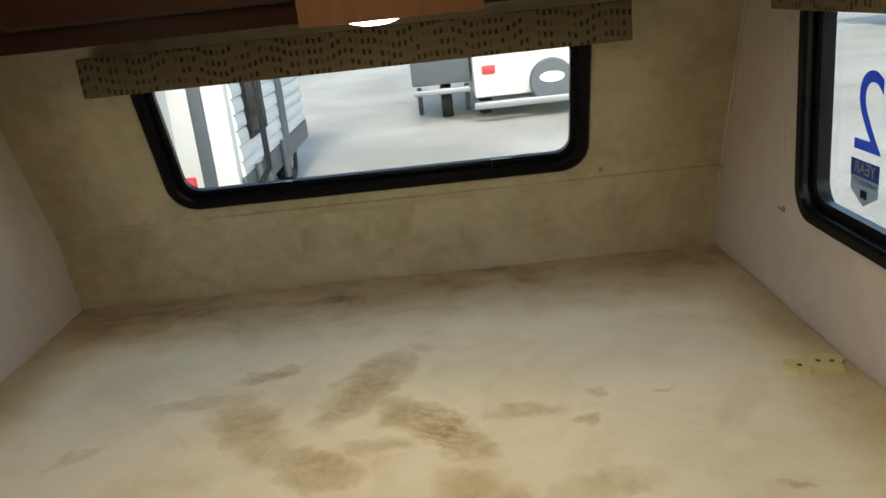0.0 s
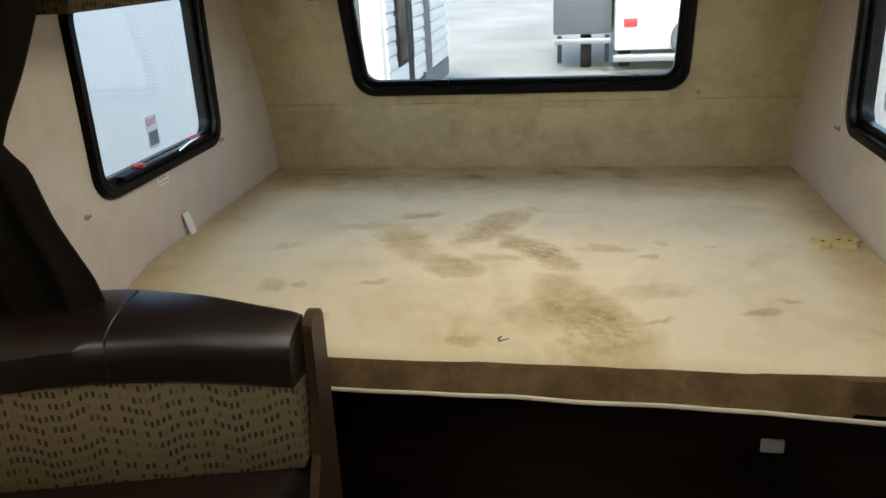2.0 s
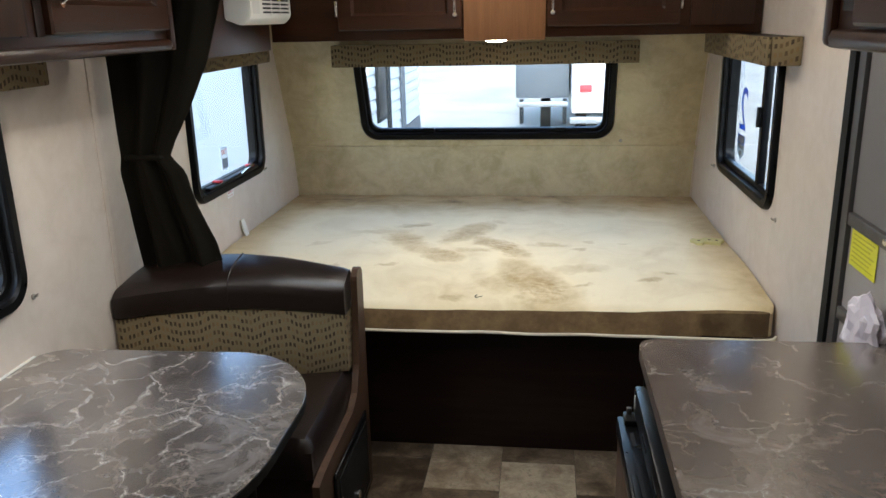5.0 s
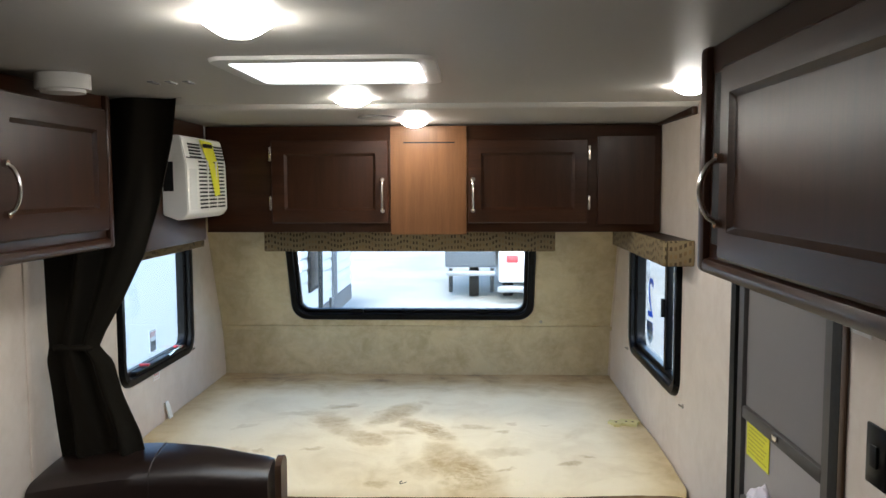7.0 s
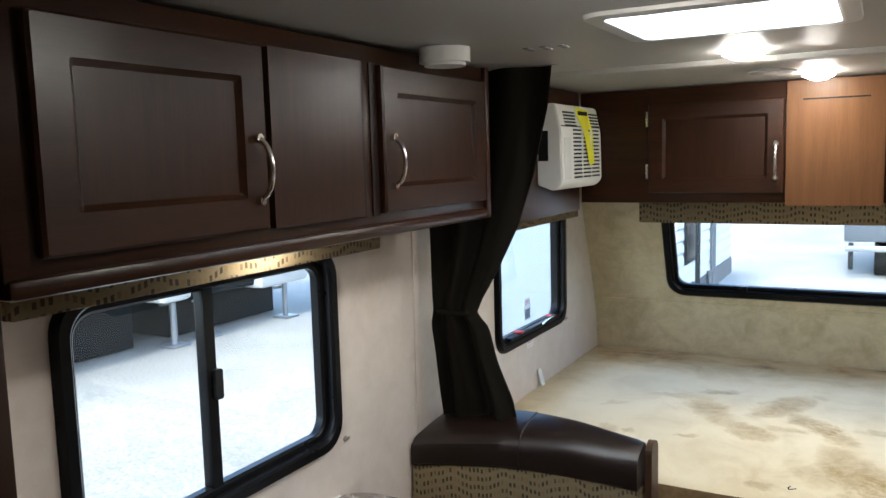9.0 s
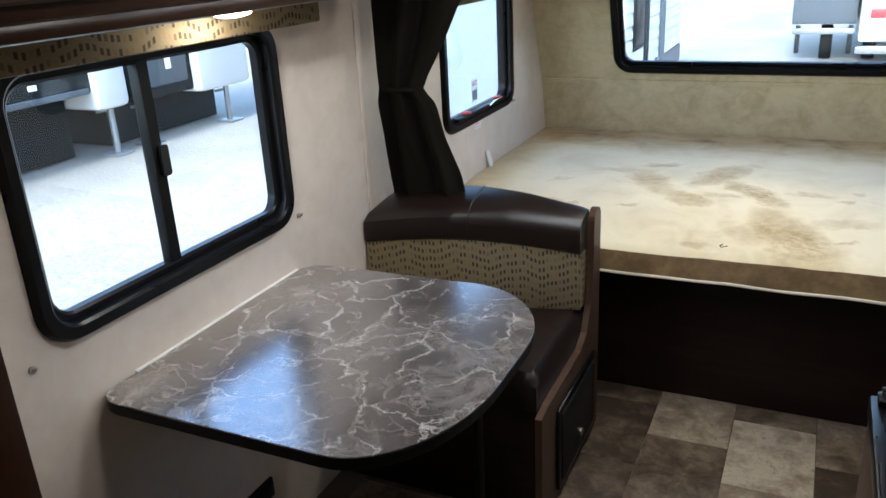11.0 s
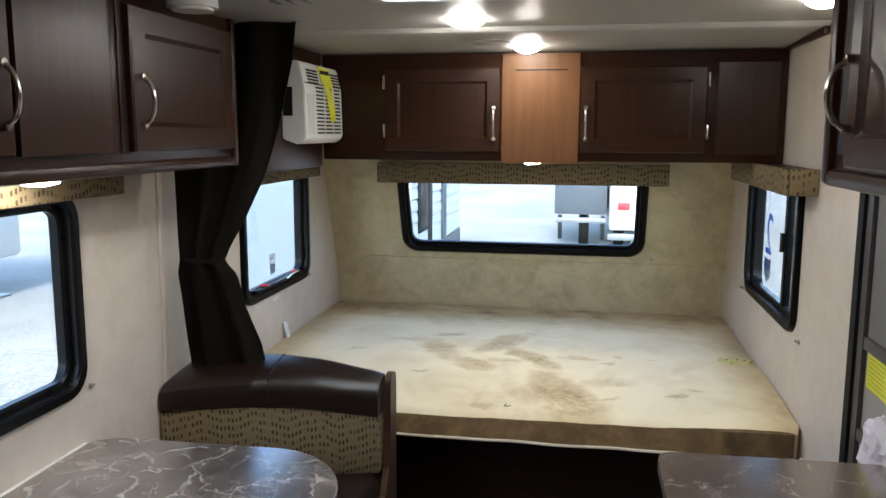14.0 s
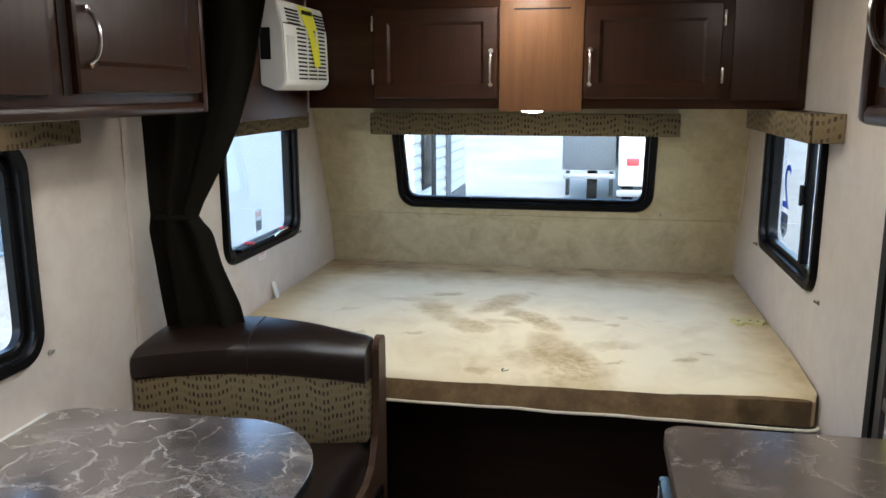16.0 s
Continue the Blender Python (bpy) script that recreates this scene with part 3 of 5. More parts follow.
part("crank_knob", tube(bmesh.new(), [(0.01, hy0 + 0.022, CEIL + 0.055), (0.01, hy0 + 0.022, CEIL + 0.02), (0.01, hy0 + 0.022, CEIL + 0.0)], 0.018, 14), BLACK, hatch, "black crank knob")


# ---- lamps on the ceiling ----
def dome_light(name, x, y, z, r, tilt, label, group, deep=1.0):
    ob = thing(name, x, y, z, label, "ceiling light", group)
    ring, dome = bmesh.new(), bmesh.new()
    tube_pts = 28

    def revolve(bm, profile):
        rows = [[bm.verts.new((x + q * math.cos(2 * math.pi * k / tube_pts), y + q * math.sin(2 * math.pi * k / tube_pts), z + h + tilt * q * math.sin(2 * math.pi * k / tube_pts))) for k in range(tube_pts)] for q, h in profile]
        for a, b in zip(rows, rows[1:]):
            for k in range(tube_pts):
                bm.faces.new((a[k], a[(k + 1) % tube_pts], b[(k + 1) % tube_pts], b[k]))
        bm.faces.new(rows[-1])
        bm.faces.new(rows[0][::-1])
        bmesh.ops.recalc_face_normals(bm, faces=bm.faces[:])
        return bm

    part("base_ring", revolve(ring, [(r * 0.6, 0.0), (r * 0.9, -0.001), (r * 0.9, -0.006), (r * 0.6, -0.006)]), WHITE, ob)
    part("diffuser", revolve(dome, [(r * 0.9, -0.0065), (r, -0.008), (r * 0.97, -0.011), (r * 0.66, -0.011 - 0.013 * deep), (r * 0.40, -0.011 - 0.021 * deep), (r * 0.12, -0.011 - 0.023 * deep)]), DIFFUSER, ob, "lit frosted glass diffuser")
    return ob


CEILING_LAMPS = "round ceiling lights"
dome_light("ceiling_light", -0.055, -0.63, CEIL, 0.056, 0, "round frosted ceiling light switched on", CEILING_LAMPS, 0.95)
dome_light("ceiling_light", -0.055, 0.54, CEIL, 0.054, 0, "small round frosted ceiling light switched on", CEILING_LAMPS, 0.65)
dome_light("ceiling_light", 0.893, 0.3, CEIL, 0.042, 0, "small round lit ceiling light above the entry door", CEILING_LAMPS, 0.6)
dome_light("ceiling_light", 0.095, 1.03, 1.9365, 0.047, -0.04, "round lit ceiling light on the sloping ceiling panel", CEILING_LAMPS, 0.65)
dome_light("puck_light", 0.095, 1.38, 1.5165, 0.046, 0, "small lit puck light under the bed cabinet", "puck lights", 0.3)
dome_light("puck_light", -0.87, -0.35, 1.5235, 0.046, 0, "small lit puck light under the dinette cabinet", "puck lights", 0.3)

detector = thing("smoke_detector", -0.655, -0.02, CEIL, "round white smoke detector on the ceiling", "smoke detector")
part("body", tube(bmesh.new(), [(-0.655, -0.02, CEIL - 0.001), (-0.655, -0.02, CEIL - 0.03), (-0.655, -0.02, CEIL - 0.036)], 0.062, 28), WHITE, detector)
part("cap", tube(bmesh.new(), [(-0.655, -0.02, CEIL - 0.036), (-0.655, -0.02, CEIL - 0.044)], 0.05, 28), WHITE, detector)
vent = thing("ceiling_vent", -0.5, 0.14, CEIL, "small slotted vent in the ceiling", "vent")
for k in range(3):
    part("slot", boxes((-0.51 + 0.045 * k, -0.495 + 0.045 * k, 0.115, 0.165, CEIL - 0.003, CEIL + 0.002)), STEEL, vent, smooth=False)
speaker = solo("ceiling_speaker", tube(bmesh.new(), [(-0.03, 0.95, 1.9435), (-0.03, 0.95, 1.937)], 0.07, 24), plain("speaker_grille", (0.3, 0.29, 0.27), 0.6), "flat round grey speaker grille on the sloping ceiling", "speaker")


# ---- cabinets ----
def handle(parent, place, length, bow):
    """A bowed nickel pull between two feet. place(s, h): s along it, h off the door."""
    pts = [place(length * (k / 10 - 0.5), bow * (1 - (2 * k / 10 - 1) ** 2) ** 0.6 + 0.006) for k in range(11)]
    h = part("handle", tube(bmesh.new(), pts, 0.0052, 10), CHROME, parent, "bowed brushed-nickel pull")
    for s in (-0.5, 0.5):
        part("foot", tube(bmesh.new(), [place(length * s, 0.0), place(length * s, 0.012)], 0.0085, 12), CHROME, h)
    return h


def door(parent, u0, u1, v0, v1, place, style=0.052, name="door"):
    """A framed door: stiles and rails with a moulded edge round a set-back panel. place(u, v, w): w off the cabinet's face."""
    flat = lambda a, b, c, d, e=0.004: rounded(a, b, c, d, e, 2)
    bm = skin(bmesh.new(), [(flat(u0, u1, v0, v1), 0.0), (flat(u0, u1, v0, v1), 0.014), (flat(u0 + 0.005, u1 - 0.005, v0 + 0.005, v1 - 0.005), 0.019),
                            (flat(u0 + style, u1 - style, v0 + style, v1 - style), 0.019), (flat(u0 + style + 0.006, u1 - style - 0.006, v0 + style + 0.006, v1 - style - 0.006), 0.013), (flat(u0 + style + 0.012, u1 - style - 0.012, v0 + style + 0.012, v1 - style - 0.012), 0.008), (flat(u0 + style + 0.012, u1 - style - 0.012, v0 + style + 0.012, v1 - style - 0.012), 0.0)], place)
    d = part(name, bm, WOOD_H, parent, smooth=False)
    part("door_panel", skin(bmesh.new(), [(flat(u0 + style + 0.01, u1 - style - 0.01, v0 + style + 0.01, v1 - style - 0.01, 0.002), 0.002), (flat(u0 + style + 0.01, u1 - style - 0.01, v0 + style + 0.01, v1 - style - 0.01, 0.002), 0.0095)], place, closed=False), WOOD_Y, d, smooth=False)
    return d


# over the bed's head
FY = 1.20
bed_cab = thing("overhead_cabinet", 0.15, 1.4, 1.525, "dark cherry overhead cabinet with two doors above the bed", "cabinet", "overhead cabinets")
part("body", boxes((-0.735, W - 0.003, FY, 1.86, 1.518, 1.93), bevel=0.003), WOOD_H, bed_cab)
on_bed_cab = lambda u, v, w: (u, FY - 0.001 - w, v)
for u0, u1, hx in ((-0.475, -0.016, -0.04), (0.287, 0.748, 0.308)):
    d = door(bed_cab, u0, u1, 1.553, 1.875, on_bed_cab)
    handle(d, lambda s, h, hx=hx: (hx, FY - 0.02 - h, 1.662 + s), 0.118, 0.022)
    hinge_u = u0 - 0.004 if hx < 0 else u1 + 0.004
    for hz in (1.632, 1.822):
        part("hinge", boxes((hinge_u - 0.006, hinge_u + 0.006, FY - 0.014, FY - 0.002, hz - 0.028, hz + 0.028), bevel=0.003), CHROME, d, "small nickel hinge")
part("centre_panel", skin(bmesh.new(), [(rounded(-0.01, 0.283, 1.510, 1.926, 0.003, 2), 0.0), (rounded(-0.01, 0.283, 1.510, 1.926, 0.003, 2), 0.012)], on_bed_cab, closed=False), WOOD_L, bed_cab, "lighter amber cherry panel between the doors", smooth=False)
part("slot", boxes((0.04, 0.238, FY - 0.0155, FY - 0.013, 1.861, 1.866)), RUBBER, bed_cab, smooth=False)
part("side_panel", skin(bmesh.new(), [(rounded(0.785, 1.0, 1.548, 1.885, 0.003, 2), 0.0), (rounded(0.785, 1.0, 1.548, 1.885, 0.003, 2), 0.006)], on_bed_cab, closed=False), WOOD_Y, bed_cab)

# beside the bed, round the air conditioner
ac_cab = thing("appliance_cabinet", -0.88, 0.95, 1.49, "dark cherry corner cabinet round the air conditioner", "cabinet", "overhead cabinets")
part("body", boxes((-W + 0.003, -0.74, 0.56, 1.197, 1.49, 1.936), bevel=0.003), WOOD_H, ac_cab)
part("edge_strip", boxes((-0.752, -0.732, 0.575, 0.60, 1.49, 1.935), bevel=0.006), WOOD_Y, ac_cab)

# over the dinette
DX = -0.735
din_cab = thing("overhead_cabinet", -0.88, -0.35, 1.56, "dark cherry overhead cabinet with arched pulls above the dinette", "cabinet", "overhead cabinets")
bm = boxes((-W + 0.003, DX, -1.11, 0.352, 1.535, 1.955), bevel=0.004)
part("body", bm, WOOD_H, din_cab)
part("bottom_rail", boxes((-W + 0.003, DX + 0.012, -1.11, 0.358, 1.525, 1.555), bevel=0.011), WOOD_H, din_cab)
part("end_post", boxes((DX - 0.02, DX + 0.014, 0.34, 0.368, 1.525, 1.957), bevel=0.008), WOOD_Y, din_cab)
on_din = lambda u, v, w: (DX + 0.001 + w, u, v)
d = door(din_cab, -0.205, 0.325, 1.578, 1.915, on_din, style=0.06)
handle(d, lambda s, h: (DX + 0.02 + h, -0.176, 1.696 + s), 0.112, 0.03)
part("fixed_panel", skin(bmesh.new(), [(rounded(-0.585, -0.29, 1.578, 1.915, 0.003, 2), 0.0), (rounded(-0.585, -0.29, 1.578, 1.915, 0.003, 2), 0.016)], on_din, closed=False), WOOD_Y, din_cab, smooth=False)
d = door(din_cab, -1.06, -0.60, 1.578, 1.915, on_din, style=0.06)
handle(d, lambda s, h: (DX + 0.02 + h, -0.632, 1.69 + s), 0.112, 0.03)
# Thin dark plates stand in for shade on the face frame between doors.
for a, b in ((-0.288, -0.262), (-0.236, -0.207)):
    part("shadow_gap", skin(bmesh.new(), [(rounded(a, b, 1.575, 1.918, 0.002, 2), 0.0), (rounded(a, b, 1.575, 1.918, 0.002, 2), 0.002)], on_din, closed=False), WOOD_B, din_cab, "dark strip standing in for the shade between the doors")

# over the kitchen
KX = 0.765
kit_cab = thing("overhead_cabinet", 0.9, -1.3, 1.53, "dark cherry overhead cabinet above the kitchen counter", "cabinet", "overhead cabinets")
part("body", boxes((KX, W - 0.003, -2.4, -0.31, 1.548, CEIL - 0.003), bevel=0.006), WOOD_H, kit_cab)
part("bottom_rail", boxes((KX - 0.012, W - 0.003, -2.4, -0.305, 1.53, 1.562), bevel=0.012), WOOD_H, kit_cab)
part("end_post", boxes((KX - 0.014, KX + 0.02, -0.34, -0.302, 1.533, CEIL - 0.003), bevel=0.01), WOOD_Y, kit_cab)
on_kit = lambda u, v, w: (KX - 0.001 - w, u, v)
d = door(kit_cab, -1.3, -0.452, 1.568, 1.908, on_kit, style=0.05)
handle(d, lambda s, h: (KX - 0.02 - h, -0.474, 1.69 + s), 0.114, 0.032)
door(kit_cab, -2.0, -1.34, 1.568, 1.908, on_kit, style=0.05)
# Black plate in place of the shaded gap between post and door.
part("dark_gap", skin(bmesh.new(), [(rounded(-0.448, -0.365, 1.59, 1.905, 0.003, 2), 0.0), (rounded(-0.448, -0.365, 1.59, 1.905, 0.003, 2), 0.003)], on_kit, closed=False), RUBBER, kit_cab)


# ---- air conditioner ----
ax0, ax1, ay0, ay1, az0, az1 = -0.739, -0.65, 0.765, 1.19, 1.583, 1.873
ac = thing("air_conditioner", -0.7, 0.97, az0, "white room air conditioner with a louvred front and yellow label", "air conditioner")
prof = [(ax0, az0 + 0.02), (ax0 + 0.055, az0), (ax1 - 0.012, az0 + 0.012), (ax1, az0 + 0.03), (ax1 - 0.004, az0 + 0.20), (ax1 - 0.022, az1 - 0.006), (ax1 - 0.03, az1), (ax0, az1)]
bm = skin(bmesh.new(), [(prof, ay0), (prof, ay1)], lambda u, v, w: (u, w, v), closed=False)
bmesh.ops.bevel(bm, geom=bm.edges[:], offset=0.004, segments=2, affect="EDGES")
part("body", bm, WHITE, ac)
face_x = lambda z: ax1 - (0.004 * min(max((z - az0 - 0.03) / 0.17, 0), 1)) - 0.018 * max(0, (z - az0 - 0.20) / 0.094)
for k in range(13):
    z = az0 + 0.038 + 0.0135 * k
    part("louvre_slot", boxes((face_x(z) - 0.003, face_x(z) + 0.0012, ay0 + 0.12, ay1 - 0.03, z, z + 0.0062)), RUBBER, ac, smooth=False)
for k in range(2):
    for j in range(5):
        z = az1 - 0.075 + 0.011 * j
        y = ay0 + 0.05 + 0.25 * k
        part("outlet_slot", boxes((face_x(z) - 0.006, face_x(z) + 0.0015, y, y + 0.11, z, z + 0.006)), RUBBER, ac, smooth=False)
for y in (ay0 + 0.205, ay0 + 0.30):
    part("louvre_bar", boxes((ax1 - 0.008, ax1 + 0.0018, y - 0.004, y + 0.004, az0 + 0.03, az0 + 0.208)), WHITE, ac, smooth=False)
part("seam", boxes((face_x(az0 + 0.215) - 0.002, face_x(az0 + 0.215) + 0.001, ay0 + 0.01, ay1 - 0.01, az0 + 0.213, az0 + 0.217)), RUBBER, ac, smooth=False)
part("control_panel", boxes((face_x(1.68) - 0.002, face_x(1.68) + 0.0015, ay0 + 0.025, ay0 + 0.09, 1.62, 1.76)), plain("pale_panel", (0.62, 0.62, 0.6), 0.4), ac, smooth=False)
part("side_grille", boxes((ax0 + 0.005, ax0 + 0.04, ay0 - 0.0015, ay0 + 0.002, az0 + 0.10, az0 + 0.20)), RUBBER, ac, smooth=False)
pts = [(0.925, az1 - 0.008), (1.05, az1 - 0.014), (1.072, az1 - 0.09), (1.085, az1 - 0.205), (1.03, az1 - 0.21), (0.985, az1 - 0.11)]
bm = skin(bmesh.new(), [(pts, 0.006), (pts, 0.0075)], lambda u, v, w: (face_x(v) + w, u, v), closed=False)
part("energy_label", bm, YELLOW, ac, "yellow hang-tag label", smooth=False)
part("label_band", boxes((face_x(1.845) + 0.0076, face_x(1.845) + 0.0082, 0.945, 1.045, 1.838, 1.852)), RUBBER, ac, smooth=False)


# ---- valances ----
def valance(x0, x1, y0, y1, z0, z1, label, room):
    """A padded box: face, two ends and a top board. room: the side it shows to the room."""
    v = thing("window_valance", (x0 + x1) / 2, (y0 + y1) / 2, z0, label, "valance", "window valances")
    t = 0.014
    if room == "y":
        part("face", boxes((x0, x1, y0, y0 + t, z0, z1), bevel=0.005), FABRIC, v)
        for x in (x0, x1 - t):
            part("end", boxes((x, x + t, y0 + t + 0.001, y1, z0, z1), bevel=0.004), FABRIC, v)
        part("top_board", boxes((x0 + t, x1 - t, y0 + t, y1, z1 - 0.012, z1 - 0.002)), WOOD_B, v, smooth=False)
    else:
        inner = x1 - t if room == "+x" else x0
        part("face", boxes((inner, inner + t, y0, y1, z0, z1), bevel=0.005), FABRIC, v)
        a, b = (x0, x1 - t - 0.001) if room == "+x" else (x0 + t + 0.001, x1)
        for y in (y0, y1 - t):
            part("end", boxes((a, b, y, y + t, z0, z1), bevel=0.004), FABRIC, v)
        part("top_board", boxes((a, b, y0 + t, y1 - t, z1 - 0.012, z1 - 0.002)), WOOD_B, v, smooth=False)
    return v


valance(-0.72, 0.705, 1.975, 2.05, 1.377, 1.478, "upholstered valance with dash pattern over the front window", "y")
valance(-W + 0.002, -0.935, 0.93, 1.74, 1.42, 1.488, "upholstered valance with dash pattern over the exit window", "+x")
valance(0.925, W - 0.002, 0.715, 1.66, 1.434, 1.518, "upholstered valance with dash pattern beside the bed", "-x")
valance(-W + 0.002, -0.965, -0.96, 0.14, 1.452, 1.523, "upholstered valance with dash pattern over the dinette window", "+x")


# ---- the bed ----
base = thing("bed_base", 0.1, 0.95, 0, "dark laminate bed platform front below the mattress", "bed base")
part("front_panel", boxes((-0.40, W - 0.003, 0.95, 0.972, 0.0, 0.504), bevel=0.002), WOOD_B, base)
part("deck", boxes((-W + 0.003, W - 0.003, 0.955, 2.30, 0.505, 0.531)), WOOD_B, base)

nx, ny = 84, 66
mx0, mx1, my0, my1, mz0, mz1 = -W + 0.004, W - 0.006, 0.822, 2.298, 0.535, 0.69


def cushion(nx, ny, x0, x1, y0, y1, z0, z1, r, lift, all_round=True):
    """A soft pad: a fine top that rolls over its rim to a flat underside."""
    bm = bmesh.new()
    top = {}
    for i in range(nx + 1):
        for j in range(ny + 1):
            u, v = i / nx, j / ny
            x, y = x0 + (x1 - x0) * u, y0 + (y1 - y0) * v
            dx, dy = min(x - x0, x1 - x), min(y - y0, y1 - y)
            drop = 0.0
            for d in (dx, dy) if all_round else (y - y0,):
                if d < r:
                    drop += r - math.sqrt(max(r * r - (r - d) ** 2, 0))
            top[i, j] = bm.verts.new((x, y, z1 - min(drop, r) + lift(x, y)))
    for i in range(nx):
        for j in range(ny):
            bm.faces.new((top[i, j], top[i + 1, j], top[i + 1, j + 1], top[i, j + 1]))
    rim = [top[i, 0] for i in range(nx + 1)] + [top[nx, j] for j in range(1, ny + 1)] + [top[i, ny] for i in range(nx - 1, -1, -1)] + [top[0, j] for j in range(ny - 1, 0, -1)]
    low = [bm.verts.new((v.co.x, v.co.y, z0)) for v in rim]
    for k in range(len(rim)):
        bm.faces.new((rim[k], low[k], low[(k + 1) % len(rim)], rim[(k + 1) % len(rim)]))
    bm.faces.new(low)
    bmesh.ops.recalc_face_normals(bm, faces=bm.faces[:])
    return bm


mattress = thing("mattress", 0, 1.48, 0.535, "bare tan plush mattress with brushed dark patches", "mattress")
sag = lambda y: 0.08 * min(max((1.35 - y) / 0.53, 0), 1) ** 1.6   # the foam droops where it overhangs the deck
bump_at = lambda x, y: -sag(y) + 0.004 * noise.noise((x * 4, y * 4, 0.3)) + 0.002 * noise.noise((x * 13, y * 13, 2.0))
pad = cushion(nx, ny, mx0, mx1, my0, my1, mz0, mz1, 0.014, bump_at, False)
R = 0.04
for v in pad.verts:
    # the front corner by the door is rounded off
    dx, dy = v.co.x - (mx1 - R), (my0 + R) - v.co.y
    if dx > 0 and dy > 0 and math.hypot(dx, dy) > R:
        k = R / math.hypot(dx, dy)
        v.co.x, v.co.y = mx1 - R + dx * k, my0 + R - dy * k


def by_door(x):
    """The foam droops less, and reaches further out, against the door's wall."""
    s = min(max((x + 0.2) / 1.2, 0), 1)
    return s * s * (3 - 2 * s)


for v in pad.verts:
    s, f = by_door(v.co.x), min(max((1.4 - v.co.y) / 0.578, 0), 1)
    if v.co.z > 0.56:
        v.co.z += sag(v.co.y) * 0.5 * s
    else:
        v.co.z += 0.03 * s * f
    v.co.y -= 0.07 * s * f
    # hard against the wall the corner stands full and juts out
    w = min(max((v.co.x - 0.5) / 0.53, 0), 1)
    w = w * w * (3 - 2 * w)
    v.co.y -= 0.06 * w * f
    v.co.z += w * f * (0.03 if v.co.z > 0.58 else 0.02)
for v in pad.verts:
    # the front face swells towards its lower seam
    if v.co.z < 0.575 and v.co.y < my0 + R:
        v.co.y -= 0.028
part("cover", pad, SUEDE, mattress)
pts = [(mx0 + (mx1 - R - mx0) * k / 40, my0 - 0.031, 0.537) for k in range(41)]
pts += [(mx1 - R + (R + 0.003) * math.sin(a), my0 + R - 0.028 - (R + 0.003) * math.cos(a), 0.537) for a in [math.pi / 2 * k / 6 for k in range(1, 6)]]
jut = lambda x: (lambda w: w * w * (3 - 2 * w))(min(max((x - 0.5) / 0.53, 0), 1))
pts = [(x, y - 0.07 * by_door(x) - 0.06 * jut(x) + 0.002 * noise.noise((x * 5, 0, 0)), z + 0.03 * by_door(x) + 0.02 * jut(x) + 0.004 * noise.noise((x * 6, 1, 0))) for x, y, z in pts]
part("piping", tube(bmesh.new(), pts, 0.0055, 8), PIPING, mattress, "cream piping along the lower edge")

tag_outline = [(0, 0.012), (0.012, 0.03), (0.028, 0.022), (0.045, 0.026), (0.055, 0.04), (0.075, 0.032), (0.085, 0.036), (0.108, 0.028), (0.118, 0.012), (0.104, 0.0), (0.098, -0.022), (0.08, -0.016), (0.062, -0.012), (0.045, -0.004), (0.036, -0.022), (0.018, -0.02), (0.014, -0.004)]
foam = thing("foam_cutout", 0.94, 1.46, 0.69, "flat cream foam cut-out lying on the mattress", "foam piece")
part("sheet", skin(bmesh.new(), [([(0.878 + u * 1.15, 1.425 + v * 1.4) for u, v in tag_outline], 0.684), ([(0.878 + u * 1.15, 1.425 + v * 1.4) for u, v in tag_outline], 0.7005)], lambda u, v, w: (u, v, w), closed=False), CREAM, foam, smooth=False)
for hxy in ((0.91, 1.43), (0.955, 1.442), (0.982, 1.435)):
    part("hole_mark", tube(bmesh.new(), [(*hxy, 0.700), (*hxy, 0.7015)], 0.0055, 10), WOOD_M, foam)
solo("dark_thread", tube(bmesh.new(), [(px, py, 0.69 - sag(py) + 0.0035) for px, py in ((0.069, 0.9), (0.055, 0.893), (0.049, 0.89), (0.044, 0.899), (0.051, 0.908))], 0.0022, 6), RUBBER, "small dark thread curled on the mattress", "thread")

outlet = thing("wall_outlet", 0.71, 0.95, 0.34, "white outlet plate on the dark bed base", "outlet", "outlets")
part("plate", boxes((0.68, 0.735, 0.938, 0.949, 0.322, 0.358), bevel=0.003), WHITE, outlet)
part("box", boxes((0.655, 0.765, 0.925, 0.949, 0.24, 0.314), bevel=0.004), RUBBER, outlet)


# ---- dinette ----
bench = thing("dinette_bench", -0.68, 0.35, 0, "dinette bench in dark leather with a dash-pattern back", "bench")
SX = -0.335
part("base", boxes((-W + 0.004, SX, 0.09, 0.66, 0.0, 0.385), bevel=0.004), WOOD_B, bench)
part("seat", cushion(30, 24, -W + 0.006, SX - 0.002, 0.085, 0.60, 0.375, 0.492, 0.035, lambda x, y: 0.006 * math.sin((x + W) * 4.4)), LEATHER, bench, "dark brown leather seat cushion")


ROLL = ((0.2, 0.0), (-0.01, 0.0), (-0.04, 0.09), (-0.045, 0.42), (-0.03, 0.62), (0.01, 0.73), (0.07, 0.80), (0.2, 0.87), (0.5, 0.955), (0.8, 1.0), (0.95, 0.985), (1.0, 0.9), (1.0, 0.0))
PANEL = ((0.2, 0.0), (-0.02, 0.0), (-0.035, 0.08), (-0.045, 0.5), (-0.035, 0.92), (-0.015, 1.0), (0.2, 1.0), (1.0, 0.98), (1.0, 0.0))


